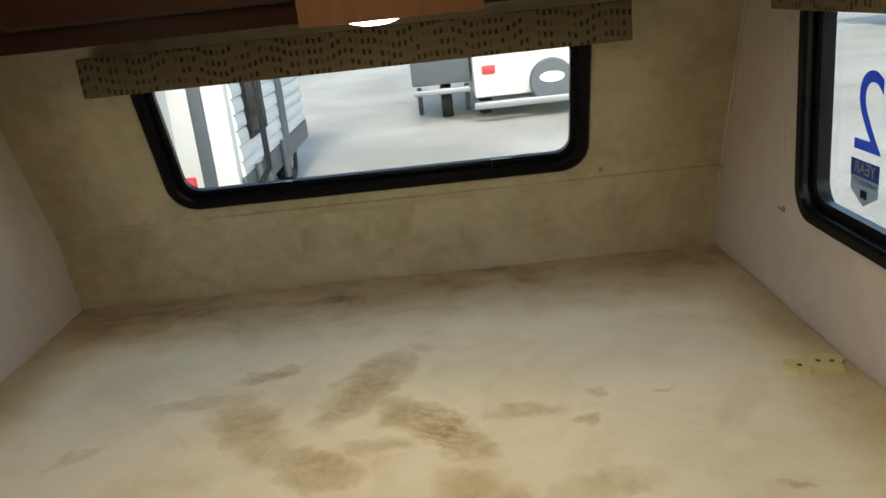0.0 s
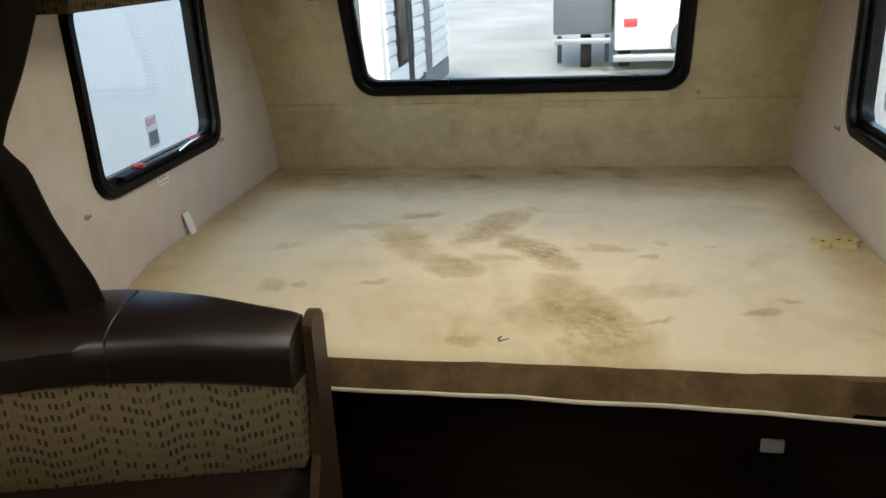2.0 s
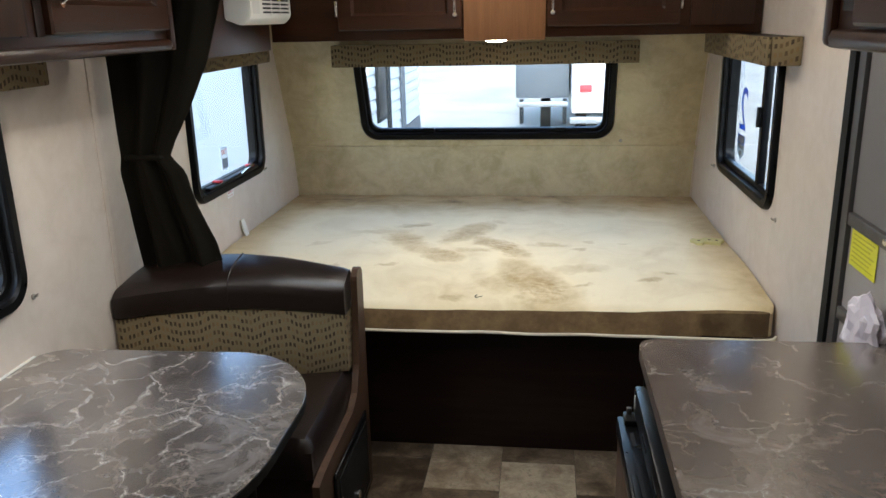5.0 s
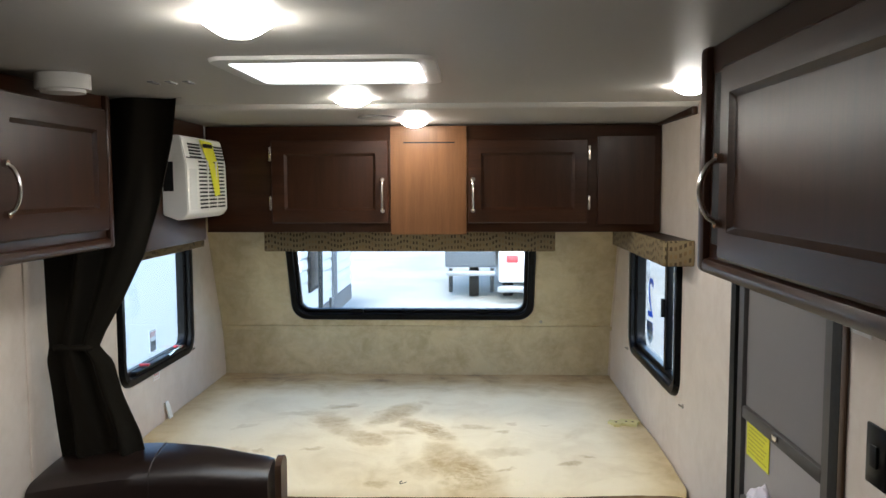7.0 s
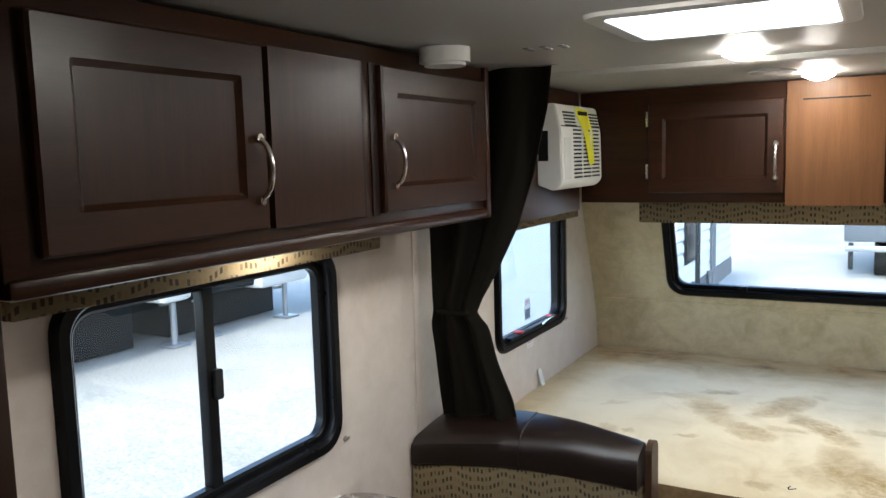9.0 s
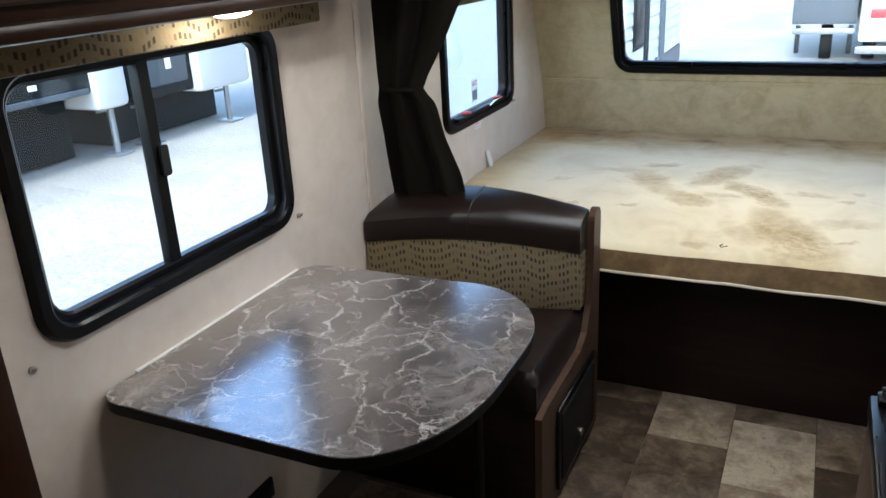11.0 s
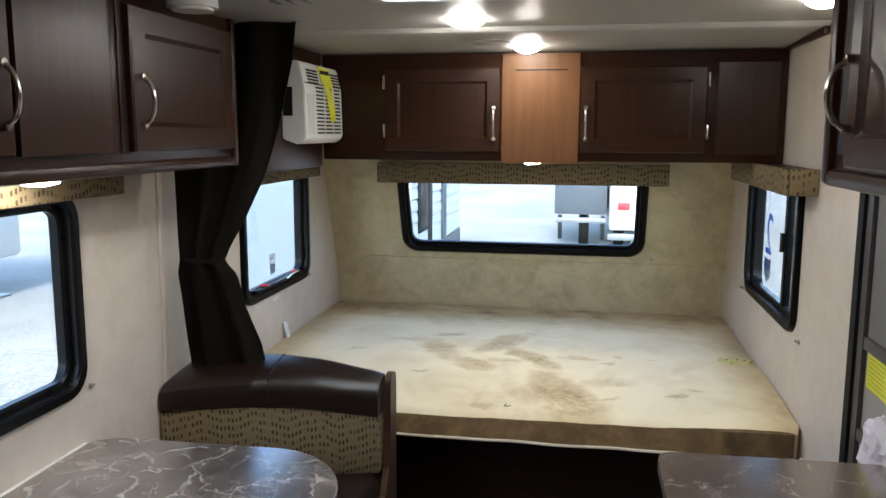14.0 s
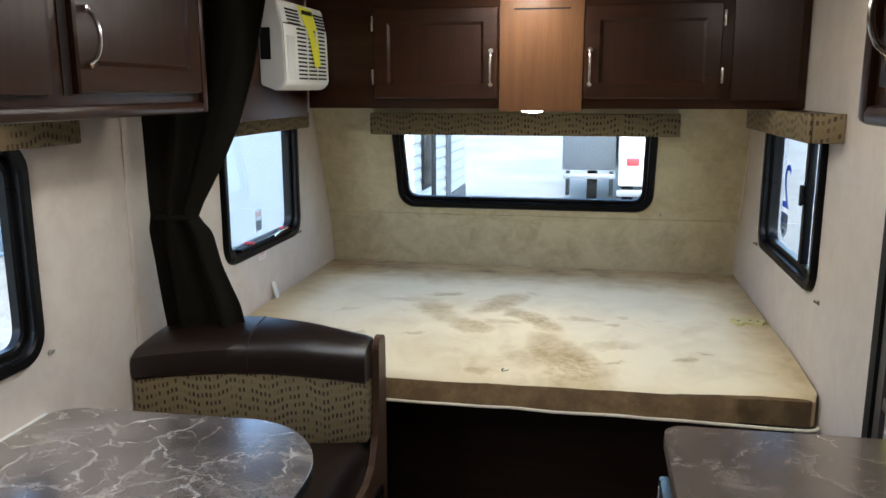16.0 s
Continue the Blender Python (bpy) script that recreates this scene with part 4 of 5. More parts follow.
def back_cushion(z_low, z_high, swell, profile, n=30):
    """A piece of the backrest between two curves. The front bows out."""
    bm = bmesh.new()
    rows = []
    for k in range(n + 1):
        u = k / n
        x = -W + 0.008 + (SX - 0.004 + W - 0.008) * u
        yf, yb = 0.375 + 0.165 * u, 0.635
        z0, z1 = z_low(u), z_high(u)
        r = min(swell, (z1 - z0) * 0.45)
        end = min(1.0, 12 * u + 0.7, 12 * (1 - u) + 0.7)
        ring = []
        for a, b in profile:
            y = yf + (yb - yf) * a - (r * 0.5 if 0.0 < b < 0.9 and a <= 0 else 0) * end
            ring.append(bm.verts.new((x, y, z0 + (z1 - z0) * b - (0.012 * (1 - end) if b > 0.8 else 0))))
        rows.append(ring)
    m = len(rows[0])
    for a, b in zip(rows, rows[1:]):
        for k in range(m):
            bm.faces.new((a[k], a[(k + 1) % m], b[(k + 1) % m], b[k]))
    bm.faces.new(rows[0][::-1])
    bm.faces.new(rows[-1])
    bmesh.ops.recalc_face_normals(bm, faces=bm.faces[:])
    return bm


crest = lambda u: 0.834 + 0.038 * math.sin(math.pi * u) - 0.018 * u + 0.003 * noise.noise((u * 5, 0.4, 0.0))
seam_z = lambda u: 0.718 - 0.03 * u + 0.026 * math.sin(math.pi * u)
part("back_roll", back_cushion(seam_z, crest, 0.014, ROLL), LEATHER, bench, "dark brown leather top roll")
seam_pts = [(-0.685, 0.375 + 0.082 + dy, seam_z(0.5) + dz) for dy, dz in ((-0.012, 0.003), (-0.015, 0.03), (-0.014, 0.07), (-0.006, 0.092), (0.0, 0.104), (0.014, 0.114), (0.036, 0.125), (0.09, 0.138), (0.14, 0.1435))]
part("seam_welt", tube(bmesh.new(), seam_pts, 0.0028, 6), LEATHER, bench)
part("back_panel", back_cushion(lambda u: 0.495, lambda u: seam_z(u) + 0.004, 0.008, PANEL), FABRIC, bench, "tan back panel woven with dark dashes")
outline = [(0.06, 0.0), (0.68, 0.0), (0.685, 0.782)] + [(0.645 + 0.04 * math.cos(a), 0.782 + 0.034 * math.sin(a)) for a in [math.pi * k / 8 for k in range(1, 8)]] + [(0.605, 0.782), (0.60, 0.62), (0.575, 0.5), (0.53, 0.42), (0.46, 0.388), (0.12, 0.382), (0.06, 0.37)]
bm = skin(bmesh.new(), [(outline, SX + 0.001), (outline, SX + 0.022)], lambda u, v, w: (w, u, v), closed=False)
part("side_panel", bm, WOOD_M, bench, "walnut-faced side panel with a rounded top", smooth=False)
d = part("storage_door", boxes((SX + 0.0225, SX + 0.034, 0.19, 0.60, 0.04, 0.325), bevel=0.006), BLACK, bench, "black storage door")
part("door_inset", boxes((SX + 0.034, SX + 0.037, 0.215, 0.575, 0.065, 0.30), bevel=0.003), RUBBER, d)
part("latch", tube(bmesh.new(), [(SX + 0.035, 0.40, 0.125), (SX + 0.046, 0.40, 0.125)], 0.016, 16), CHROME, d, "round nickel latch")

rear_bench = thing("dinette_bench", -0.68, -0.858, 0, "low dinette bench end in dark leather beside the closet", "bench")
RS, RZ = -0.708, 0.484
part("base", boxes((-W + 0.004, -0.42, -1.11, RS - 0.012, 0.0, RZ - 0.10), bevel=0.004), WOOD_B, rear_bench)
part("seat", cushion(26, 16, -W + 0.006, -0.415, -1.108, RS, RZ - 0.098, RZ, 0.03, lambda x, y: 0.004 * math.sin((x + W) * 5.0)), LEATHER, rear_bench, "dark brown leather seat cushion")

table = thing("dinette_table", -0.65, -0.35, 0, "wall-hung dinette table with grey-brown marble laminate top", "table")
TZ = 0.77
far, near, left, right = 0.05, -0.768, -W + 0.004, -0.245
plan = [(left, -0.665), (left, -0.03)] + [(left + 0.10 - 0.10 * math.cos(a), -0.03 + 0.07 * math.sin(a)) for a in [math.pi / 2 * k / 6 for k in range(1, 7)]]
plan += [(right - 0.25 + 0.25 * math.sin(a), far - 0.30 + 0.30 * math.cos(a)) for a in [math.pi / 2 * k / 14 for k in range(0, 15)]]
plan += [(right - 0.22 + 0.22 * math.cos(a), near + 0.34 - 0.34 * math.sin(a)) for a in [math.pi / 2 * k / 14 for k in range(0, 15)]]
plan += [(left + 0.06 - 0.06 * math.sin(a), near + 0.05 - 0.05 * math.cos(a)) for a in [math.pi / 2 * k / 6 for k in range(0, 7)]]
plan = plan[::-1]
part("tabletop", slab(plan, TZ - 0.004, TZ, 0.0015), MARBLE, table, smooth=False)
part("edge_band", slab(plan, TZ - 0.03, TZ - 0.0042, 0.002), RUBBER, table, "black edge band", smooth=False)
part("leg", tube(bmesh.new(), [(-0.47, -0.03, 0.0), (-0.47, -0.03, TZ - 0.03)], 0.014, 14), RUBBER, table, "thin black leg")
part("wall_rail", boxes((left - 0.003, left + 0.004, -0.65, -0.02, TZ - 0.001, TZ + 0.003)), WHITE, table)

low_outlet = thing("wall_outlet", -W, -0.32, 0.19, "black outlet on the wall under the table", "outlet", "outlets")
part("plate", boxes((-W, -W + 0.012, -0.375, -0.265, 0.158, 0.222), bevel=0.004), BLACK, low_outlet)
part("socket", boxes((-W + 0.012, -W + 0.016, -0.345, -0.295, 0.175, 0.205), bevel=0.002), RUBBER, low_outlet)


# ---- curtain ----
def hung_cloth(rows, y_mid, folds, thick=0.006, nu=70):
    """Pleated cloth from rows (z, x left, x right, depth of folds)."""
    bm, rings = bmesh.new(), []
    for z, xl, xr, amp in rows:
        front, back = [], []
        for k in range(nu + 1):
            u = k / nu
            wob = amp * (math.sin(2 * math.pi * folds * u + 1.1 * math.sin(z * 3 + u * 2)) + 0.5 * noise.noise((u * 7, z * 2.2, 3.0)) + 0.3 * math.sin(2 * math.pi * folds * 1.7 * u + z * 5))
            x = xl + (xr - xl) * u
            y = y_mid(z) + wob + 0.004 * noise.noise((u * 6, z * 5, 0))
            front.append((x, y - thick / 2, z))
            back.append((x, y + thick / 2, z))
        rings.append([bm.verts.new(p) for p in front + back[::-1]])
    m = len(rings[0])
    for a, b in zip(rings, rings[1:]):
        for k in range(m):
            bm.faces.new((a[k], a[(k + 1) % m], b[(k + 1) % m], b[k]))
    bm.faces.new(rings[0][::-1])
    bm.faces.new(rings[-1])
    bmesh.ops.recalc_face_normals(bm, faces=bm.faces[:])
    return bm


def smooth_rows(keys, n):
    out = []
    for k in range(n + 1):
        z = keys[0][0] + (keys[-1][0] - keys[0][0]) * k / n
        for a, b in zip(keys, keys[1:]):
            if a[0] >= z >= b[0] - 1e-9:
                s = (a[0] - z) / (a[0] - b[0])
                out.append((z, *[a[i] + (b[i] - a[i]) * s for i in (1, 2, 3)]))
                break
    return out


curtain = thing("curtain", -0.88, 0.5, 0.66, "black-brown privacy curtain tied back to the wall", "curtain")
keys = [(1.972, -1.0, -0.585, 0.024), (1.85, -1.0, -0.60, 0.024), (1.65, -1.0, -0.65, 0.024), (1.49, -1.0, -0.705, 0.022), (1.35, -1.0, -0.775, 0.019), (1.25, -1.0, -0.832, 0.016), (1.205, -1.0, -0.85, 0.012), (1.16, -1.012, -0.81, 0.018), (1.05, -1.008, -0.79, 0.02), (0.92, -1.008, -0.748, 0.022), (0.70, -1.01, -0.725, 0.022)]
part("cloth", hung_cloth(smooth_rows(keys, 60), lambda z: 0.50 if z > 1.2 else 0.50 + (1.2 - z) * 0.14, 2.3), CURTAIN, curtain)
bm = skin(bmesh.new(), [(rounded(-0.99, -0.866, 0.486, 0.516, 0.014, 6), 1.195), (rounded(-0.992, -0.862, 0.482, 0.52, 0.018, 6), 1.203), (rounded(-0.99, -0.866, 0.486, 0.516, 0.014, 6), 1.212)], lambda u, v, w: (u, v, w), closed=False)
part("tieback", bm, CURTAIN, curtain)
part("track", boxes((-W + 0.003, -0.56, 0.49, 0.51, 1.972, CEIL), bevel=0.002), BLACK, curtain)


# ---- kitchen ----
counter = thing("countertop", 0.77, -1.2, 0.865, "taupe marble laminate kitchen countertop with rounded corner", "countertop")
CZ = 0.90
plan = [(0.495 + 0.045 - 0.045 * math.sin(a), -0.145 + 0.045 * math.cos(a)) for a in [math.pi / 2 * k / 8 for k in range(0, 9)]] + [(0.495, -2.4), (W - 0.003, -2.4), (W - 0.003, -0.09)]
part("top", slab(plan, CZ - 0.004, CZ, 0.0012), COUNTER, counter, smooth=False)
part("edge", slab(plan, CZ - 0.034, CZ - 0.0042, 0.003), plain("laminate_edge", (0.10, 0.075, 0.06), 0.35), counter, smooth=False)
sink = thing("kitchen_sink", 0.77, -1.0, CZ, "almond drop-in kitchen sink", "sink")
sk = lambda d, r: rounded(0.61 + d, 0.95 - d, -1.21 + d, -0.85 - d, r, 6)
part("rim", skin(bmesh.new(), [(sk(0, 0.05), 0.0005), (sk(0.003, 0.05), 0.007), (sk(0.022, 0.045), 0.009), (sk(0.03, 0.04), 0.002), (sk(0.03, 0.04), 0.0005)], lambda u, v, w: (u, v, CZ + w)), SINK, sink)
# Flat plate in darkened almond: the bowl's inner shade is in its colour.
part("bowl", skin(bmesh.new(), [(sk(0.03, 0.04), 0.0008), (sk(0.03, 0.04), 0.003)], lambda u, v, w: (u, v, CZ + w), closed=False), plain("shaded_almond", (0.20, 0.18, 0.15), 0.35), sink)

unit = thing("kitchen_cabinet", 0.78, -1.4, 0, "dark cherry base cabinet under the kitchen counter", "cabinet")
part("body", boxes((0.525, W - 0.003, -2.4, -0.70, 0.0, 0.865), bevel=0.003), WOOD_Y, unit)
fridge = thing("refrigerator", 0.75, -0.38, 0, "small black refrigerator with walnut door panel", "refrigerator")
part("body", boxes((0.535, W - 0.02, -0.69, -0.135, 0.02, 0.863), bevel=0.004), RUBBER, fridge)
strip = part("control_strip", boxes((0.490, 0.54, -0.685, -0.13, 0.735, 0.80), bevel=0.006), BLACK, fridge)
part("indicator", boxes((0.4885, 0.4902, -0.156, -0.150, 0.755, 0.785), bevel=0.0005), WHITE, strip)
for y in (-0.33, -0.48, -0.60):
    part("slot", boxes((0.4888, 0.4902, y - 0.03, y + 0.03, 0.764, 0.772)), RUBBER, strip, smooth=False)
d = part("door", boxes((0.464, 0.53, -0.685, -0.105, 0.05, 0.70), bevel=0.006), BLACK, fridge)
part("door_panel", boxes((0.4605, 0.466, -0.66, -0.108, 0.07, 0.665), bevel=0.001), WOOD_M, d, "walnut door panel")
part("top_trim", boxes((0.457, 0.535, -0.685, -0.10, 0.665, 0.708), bevel=0.005), BLACK, d)
for y in (-0.21, -0.40, -0.58):
    part("vent_slot", boxes((0.478, 0.486, y - 0.028, y + 0.028, 0.7075, 0.7095)), RUBBER, d, smooth=False)
part("handle", boxes((0.462, 0.476, -0.50, -0.36, 0.7085, 0.718), bevel=0.004), RUBBER, d)
part("hinge", boxes((0.47, 0.53, -0.15, -0.105, 0.708, 0.722), bevel=0.003), BLACK, d)
part("hinge_pin", tube(bmesh.new(), [(0.482, -0.115, 0.721), (0.482, -0.115, 0.736)], 0.006, 8), DARK_FRAME, d)


# ---- entry door ----
dy0, dy1, dz0, dz1 = DOOR
entry = thing("door_1", W, -0.05, dz0, "closed entry screen door with grey mesh and dark frame", "door", kind="structure")
place = lambda u, v, w: (W + w, u, v)
fr = lambda d: rounded(dy0 + d, dy1 - d, dz0 + d, dz1 - d, max(0.03 - d * 0.3, 0.006), 4)
part("door_frame", skin(bmesh.new(), [(fr(-0.012), -0.001), (fr(-0.012), -0.007), (fr(0.028), -0.007), (fr(0.03), 0.0), (fr(0.03), 0.05), (fr(0.001), 0.05), (fr(0.001), 0.0)], place), RUBBER, entry)
part("screen_frame", skin(bmesh.new(), [(fr(0.034), 0.006), (fr(0.036), 0.0), (fr(0.075), 0.0), (fr(0.078), 0.006), (fr(0.078), 0.022), (fr(0.034), 0.022)], place), DARK_FRAME, entry)
for z in (1.095, 0.85):
    part("crossbar", boxes((W + 0.0005, W + 0.021, dy0 + 0.079, dy1 - 0.079, z - 0.016, z + 0.016), bevel=0.003), DARK_FRAME, entry)
part("screen", boxes((W + 0.011, W + 0.013, dy0 + 0.078, dy1 - 0.078, 1.112, dz1 - 0.078)), SCREEN, entry, "grey insect screen", smooth=False)
part("slide_panel", boxes((W + 0.012, W + 0.016, dy0 + 0.078, dy1 - 0.078, 0.867, 1.078)), DOOR_GREY, entry, smooth=False)
part("lower_panel", boxes((W + 0.011, W + 0.016, dy0 + 0.078, dy1 - 0.078, dz0 + 0.078, 0.833)), DOOR_GREY, entry, smooth=False)
part("outer_leaf", boxes((W + 0.03, W + 0.049, dy0 + 0.031, dy1 - 0.031, dz0 + 0.031, dz1 - 0.031)), DOOR_GREY, entry, smooth=False)
part("catch", boxes((W - 0.006, W + 0.0004, -0.02, 0.01, 1.092, 1.106), bevel=0.002), CHROME, entry)
notice = thing("paper_notice", W, 0.13, 0.98, "bright yellow printed notice stuck on the screen door", "notice")
part("sheet", boxes((W + 0.009, W + 0.0105, 0.06, 0.218, 0.985, 1.077)), YELLOW, notice, smooth=False)
for k in range(7):
    part("print_line", boxes((W + 0.0085, W + 0.0091, 0.075 + 0.012 * (k % 3), 0.205, 1.063 - 0.011 * k, 1.066 - 0.011 * k)), plain("ochre_print", (0.5, 0.45, 0.02), 0.6) if k == 0 else bpy.data.materials["ochre_print"], notice, smooth=False)
bag = bmesh.new()
bmesh.ops.create_icosphere(bag, subdivisions=3, radius=1)
for v in bag.verts:
    k = 1 + 0.35 * noise.noise(v.co * 2.3) + 0.18 * noise.noise(v.co * 6)
    v.co = Vector((W - 0.035 + v.co.x * 0.03 * k, -0.03 + v.co.y * 0.08 * k, 0.90 + v.co.z * 0.085 * k))
solo("plastic_bag", bag, BAG, "crumpled pale lilac plastic bag hung on the door", "bag", smooth=False)
solo("trim", boxes((W - 0.008, W - 0.001, dy0 - 0.035, dy0 - 0.014, 0.9, 1.62), bevel=0.002), WOOD_M, "brown edge strip beside the entry door", "trim", kind="structure")
switch = thing("light_switch", W, -0.48, 1.22, "black light switch on the wall by the door", "switch")
part("plate", boxes((W - 0.007, W - 0.0005, -0.515, -0.445, 1.165, 1.275), bevel=0.003), BLACK, switch)
part("rocker", boxes((W - 0.012, W - 0.0072, -0.492, -0.468, 1.2, 1.24), bevel=0.002), RUBBER, switch)
label = thing("wall_label", W, -0.40, 1.43, "small printed white label on the wall", "label")
part("sheet", boxes((W - 0.002, W - 0.0005, -0.44, -0.35, 1.422, 1.448)), PAPER, label, smooth=False)
for k in range(2):
    part("print_line", boxes((W - 0.0026, W - 0.0021, -0.43, -0.36, 1.429 + 0.008 * k, 1.432 + 0.008 * k)), SILVER, label, smooth=False)


# ---- small things on the walls ----
HOOK = plain("dull_metal", (0.36, 0.33, 0.29), 0.45, 0.2)


def knob(x, y, z, nx):
    ob = thing("wall_hook", x, y, z, "small screw-on curtain hook on the wall", "hook", "curtain hooks")
    part("base", tube(bmesh.new(), [(x, y, z), (x + nx * 0.004, y, z)], 0.008, 12), HOOK, ob)
    part("peg", tube(bmesh.new(), [(x + nx * 0.004, y, z), (x + nx * 0.012, y, z + 0.002), (x + nx * 0.014, y, z + 0.008)], 0.003, 8), HOOK, ob)
    return ob


first_hook = knob(-W, 1.797, 0.926, 1)
for y, z in ((0.021, 0.922), (-0.885, 0.90), (0.965, 0.91)):
    copy_thing(first_hook, pose(-W, y, z))
second_hook = knob(W, 1.808, 0.938, -1)
copy_thing(second_hook, pose(W, 0.827, 0.94))
copy_thing(first_hook, pose(0.66, front_y(0.99) - 0.001, 0.985, 0, 0, -90))
for y, z0, z1 in ((1.80, 0.96, 1.40),):
    for side in (-1, 1):
        solo("hanging_string", tube(bmesh.new(), [(side * (W - 0.003), y + 0.02, z1), (side * (W - 0.004), y + 0.01, 1.2), (side * (W - 0.003), y, z0 + 0.02)], 0.0012, 5), PAPER, "thin white cord hanging down the wall", "cord")

wall_tag = solo("paper_tag", skin(bmesh.new(), [([(1.44, 0.765), (1.475, 0.765), (1.482, 0.745), (1.485, 0.692), (1.45, 0.692)], 0.0), ([(1.44, 0.765), (1.475, 0.765), (1.482, 0.745), (1.485, 0.692), (1.45, 0.692)], 0.006)], lambda u, v, w: (-W + 0.001 + w + 0.015 * max(0, (0.765 - v) / 0.07), u, v), closed=False), PAPER, "blank white tag tucked between wall and mattress", "tag", smooth=False)

INK = plain("red_print", (0.55, 0.10, 0.10), 0.6, vary=0.05)
exit_wall = thing("exit_label", -W, 1.37, 0.91, "white label with red exit lettering on the wall", "sign", "exit labels")
part("sheet", boxes((-W + 0.0005, -W + 0.0015, 1.337, 1.405, 0.885, 0.930)), PAPER, exit_wall, smooth=False)
writing("lettering", "EXIT", 0.026, Matrix.Translation((-W + 0.002, 1.371, 0.911)) @ pose(0, 0, 0, 90, 0, 90), INK, exit_wall, "red lettering")
part("rule", boxes((-W + 0.0016, -W + 0.002, 1.343, 1.399, 0.8925, 0.8945)), INK, exit_wall, smooth=False)
exit_glass = thing("exit_label", -W, 1.385, 1.04, "translucent exit label with red lettering on the window glass", "sign", "exit labels")
part("sheet", boxes((-W - 0.016, -W - 0.0152, 1.352, 1.42, 1.0, 1.095)), FILM_WHITE, exit_glass, smooth=False)
writing("lettering", "EXIT", 0.028, Matrix.Translation((-W - 0.0148, 1.386, 1.075)) @ pose(0, 0, 0, 90, 0, 90), INK, exit_glass, "red lettering")
part("print_block", boxes((-W - 0.0151, -W - 0.0147, 1.36, 1.412, 1.006, 1.048)), FILM, exit_glass, smooth=False)

# warranty sticker on the outside of the bed window, read from outdoors
stick = thing("window_sticker", W + 0.025, 1.45, 1.05, "blue and silver warranty sticker seen from behind the glass", "sticker")
sx = W + 0.029
sy, sz = 1.49, 1.128
backing = [(sy - 0.055, sz - 0.01), (sy - 0.055, sz - 0.075), (sy, sz - 0.105), (sy + 0.055, sz - 0.075), (sy + 0.055, sz - 0.01)]
part("shield", skin(bmesh.new(), [(backing, 0.0), (backing, 0.0006)], lambda u, v, w: (sx + w, u, v), closed=False), FILM, stick, smooth=False)
part("band", boxes((sx - 0.0006, sx - 0.0001, sy - 0.056, sy + 0.056, sz - 0.045, sz - 0.008)), BLUE, stick, smooth=False)
mirror = lambda y, z: Matrix.Translation((sx - 0.0009, y, z)) @ pose(0, 0, 0, 90, 0, 90)
writing("lettering", "2", 0.24, mirror(sy - 0.005, sz + 0.085) @ Matrix.Translation((0, 0, 0.0005)), BLUE, stick, "large blue numeral")
writing("lettering", "YEAR", 0.036, mirror(sy, sz - 0.026), FILM_WHITE, stick, "white lettering")
writing("lettering", "WARRANTY", 0.0185, mirror(sy, sz - 0.055), plain("dark_print", (0.12, 0.14, 0.16), 0.5), stick, "dark lettering")
part("badge", boxes((sx - 0.0007, sx - 0.0001, sy - 0.013, sy + 0.013, sz - 0.088, sz - 0.07)), RUBBER, stick, smooth=False)


# ---- rear closet post ----
closet = thing("closet", -0.9, -1.6, 0, "closet with dark wood corner post and cream side", "closet")
part("side", boxes((-W + 0.003, -0.755, REAR + 0.002, -1.125, 0.0, CEIL - 0.002)), WALLPAPER, closet, smooth=False)
part("corner_post", boxes((-0.84, -0.735, -1.195, -1.115, 0.0, CEIL - 0.003), bevel=0.006), WOOD_Y, closet)
part("edge_strip", boxes((-0.752, -0.730, -1.217, -1.197, 0.0, CEIL - 0.003), bevel=0.004), WOOD_M, closet)
sheet = thing("paper_notice", -0.75, -1.3, 1.2, "white printed sheet with an orange stripe on the closet", "notice")
part("sheet", boxes((-0.7548, -0.7535, -1.43, -1.24, 1.12, 1.42)), PAPER, sheet, smooth=False)
part("stripe", boxes((-0.7536, -0.753, -1.42, -1.25, 1.375, 1.395)), plain("orange_print", (0.75, 0.22, 0.03), 0.5), sheet, smooth=False)
for k in range(6):
    part("print_line", boxes((-0.7536, -0.753, -1.41, -1.26, 1.34 - 0.03 * k, 1.347 - 0.03 * k)), SILVER, sheet, smooth=False)


# ---- outdoors ----
GZ = -0.62
ground = solo("ground", boxes((-150, 150, -150, 150, GZ - 0.5, GZ)), GRAVEL, "pale dry gravel yard", "ground", kind="structure", smooth=False)


def wheel(x, y, r, axis_x, parent):
    tyre = bmesh.new()
    ring = lambda q: [(q * math.cos(2 * math.pi * k / 24), q * math.sin(2 * math.pi * k / 24)) for k in range(24)]
    z = GZ + r
    spin = (lambda u, v, w: (x + w, y + u, z + v)) if axis_x else (lambda u, v, w: (x + u, y + w, z + v))
    skin(tyre, [(ring(r * 0.6), -0.09), (ring(r * 0.95), -0.1), (ring(r), -0.07), (ring(r), 0.07), (ring(r * 0.95), 0.1), (ring(r * 0.6), 0.09)], spin)
    t = part("wheel", tyre, RUBBER, parent)
    part("rim", skin(bmesh.new(), [(ring(r * 0.6), -0.07), (ring(r * 0.62), 0.07)], spin, closed=False), STEEL, t)


def jack(x, y, top, parent):
    leg = part("stabiliser_leg", tube(bmesh.new(), [(x, y, GZ + 0.02), (x, y, top)], 0.04, 10), STEEL, parent)
    part("foot", boxes((x - 0.14, x + 0.14, y - 0.14, y + 0.14, GZ, GZ + 0.03), bevel=0.006), STEEL, leg)
    part("crank", tube(bmesh.new(), [(x - 0.14, y - 0.1, top - 0.12), (x, y, top - 0.1)], 0.02, 8), STEEL, leg)


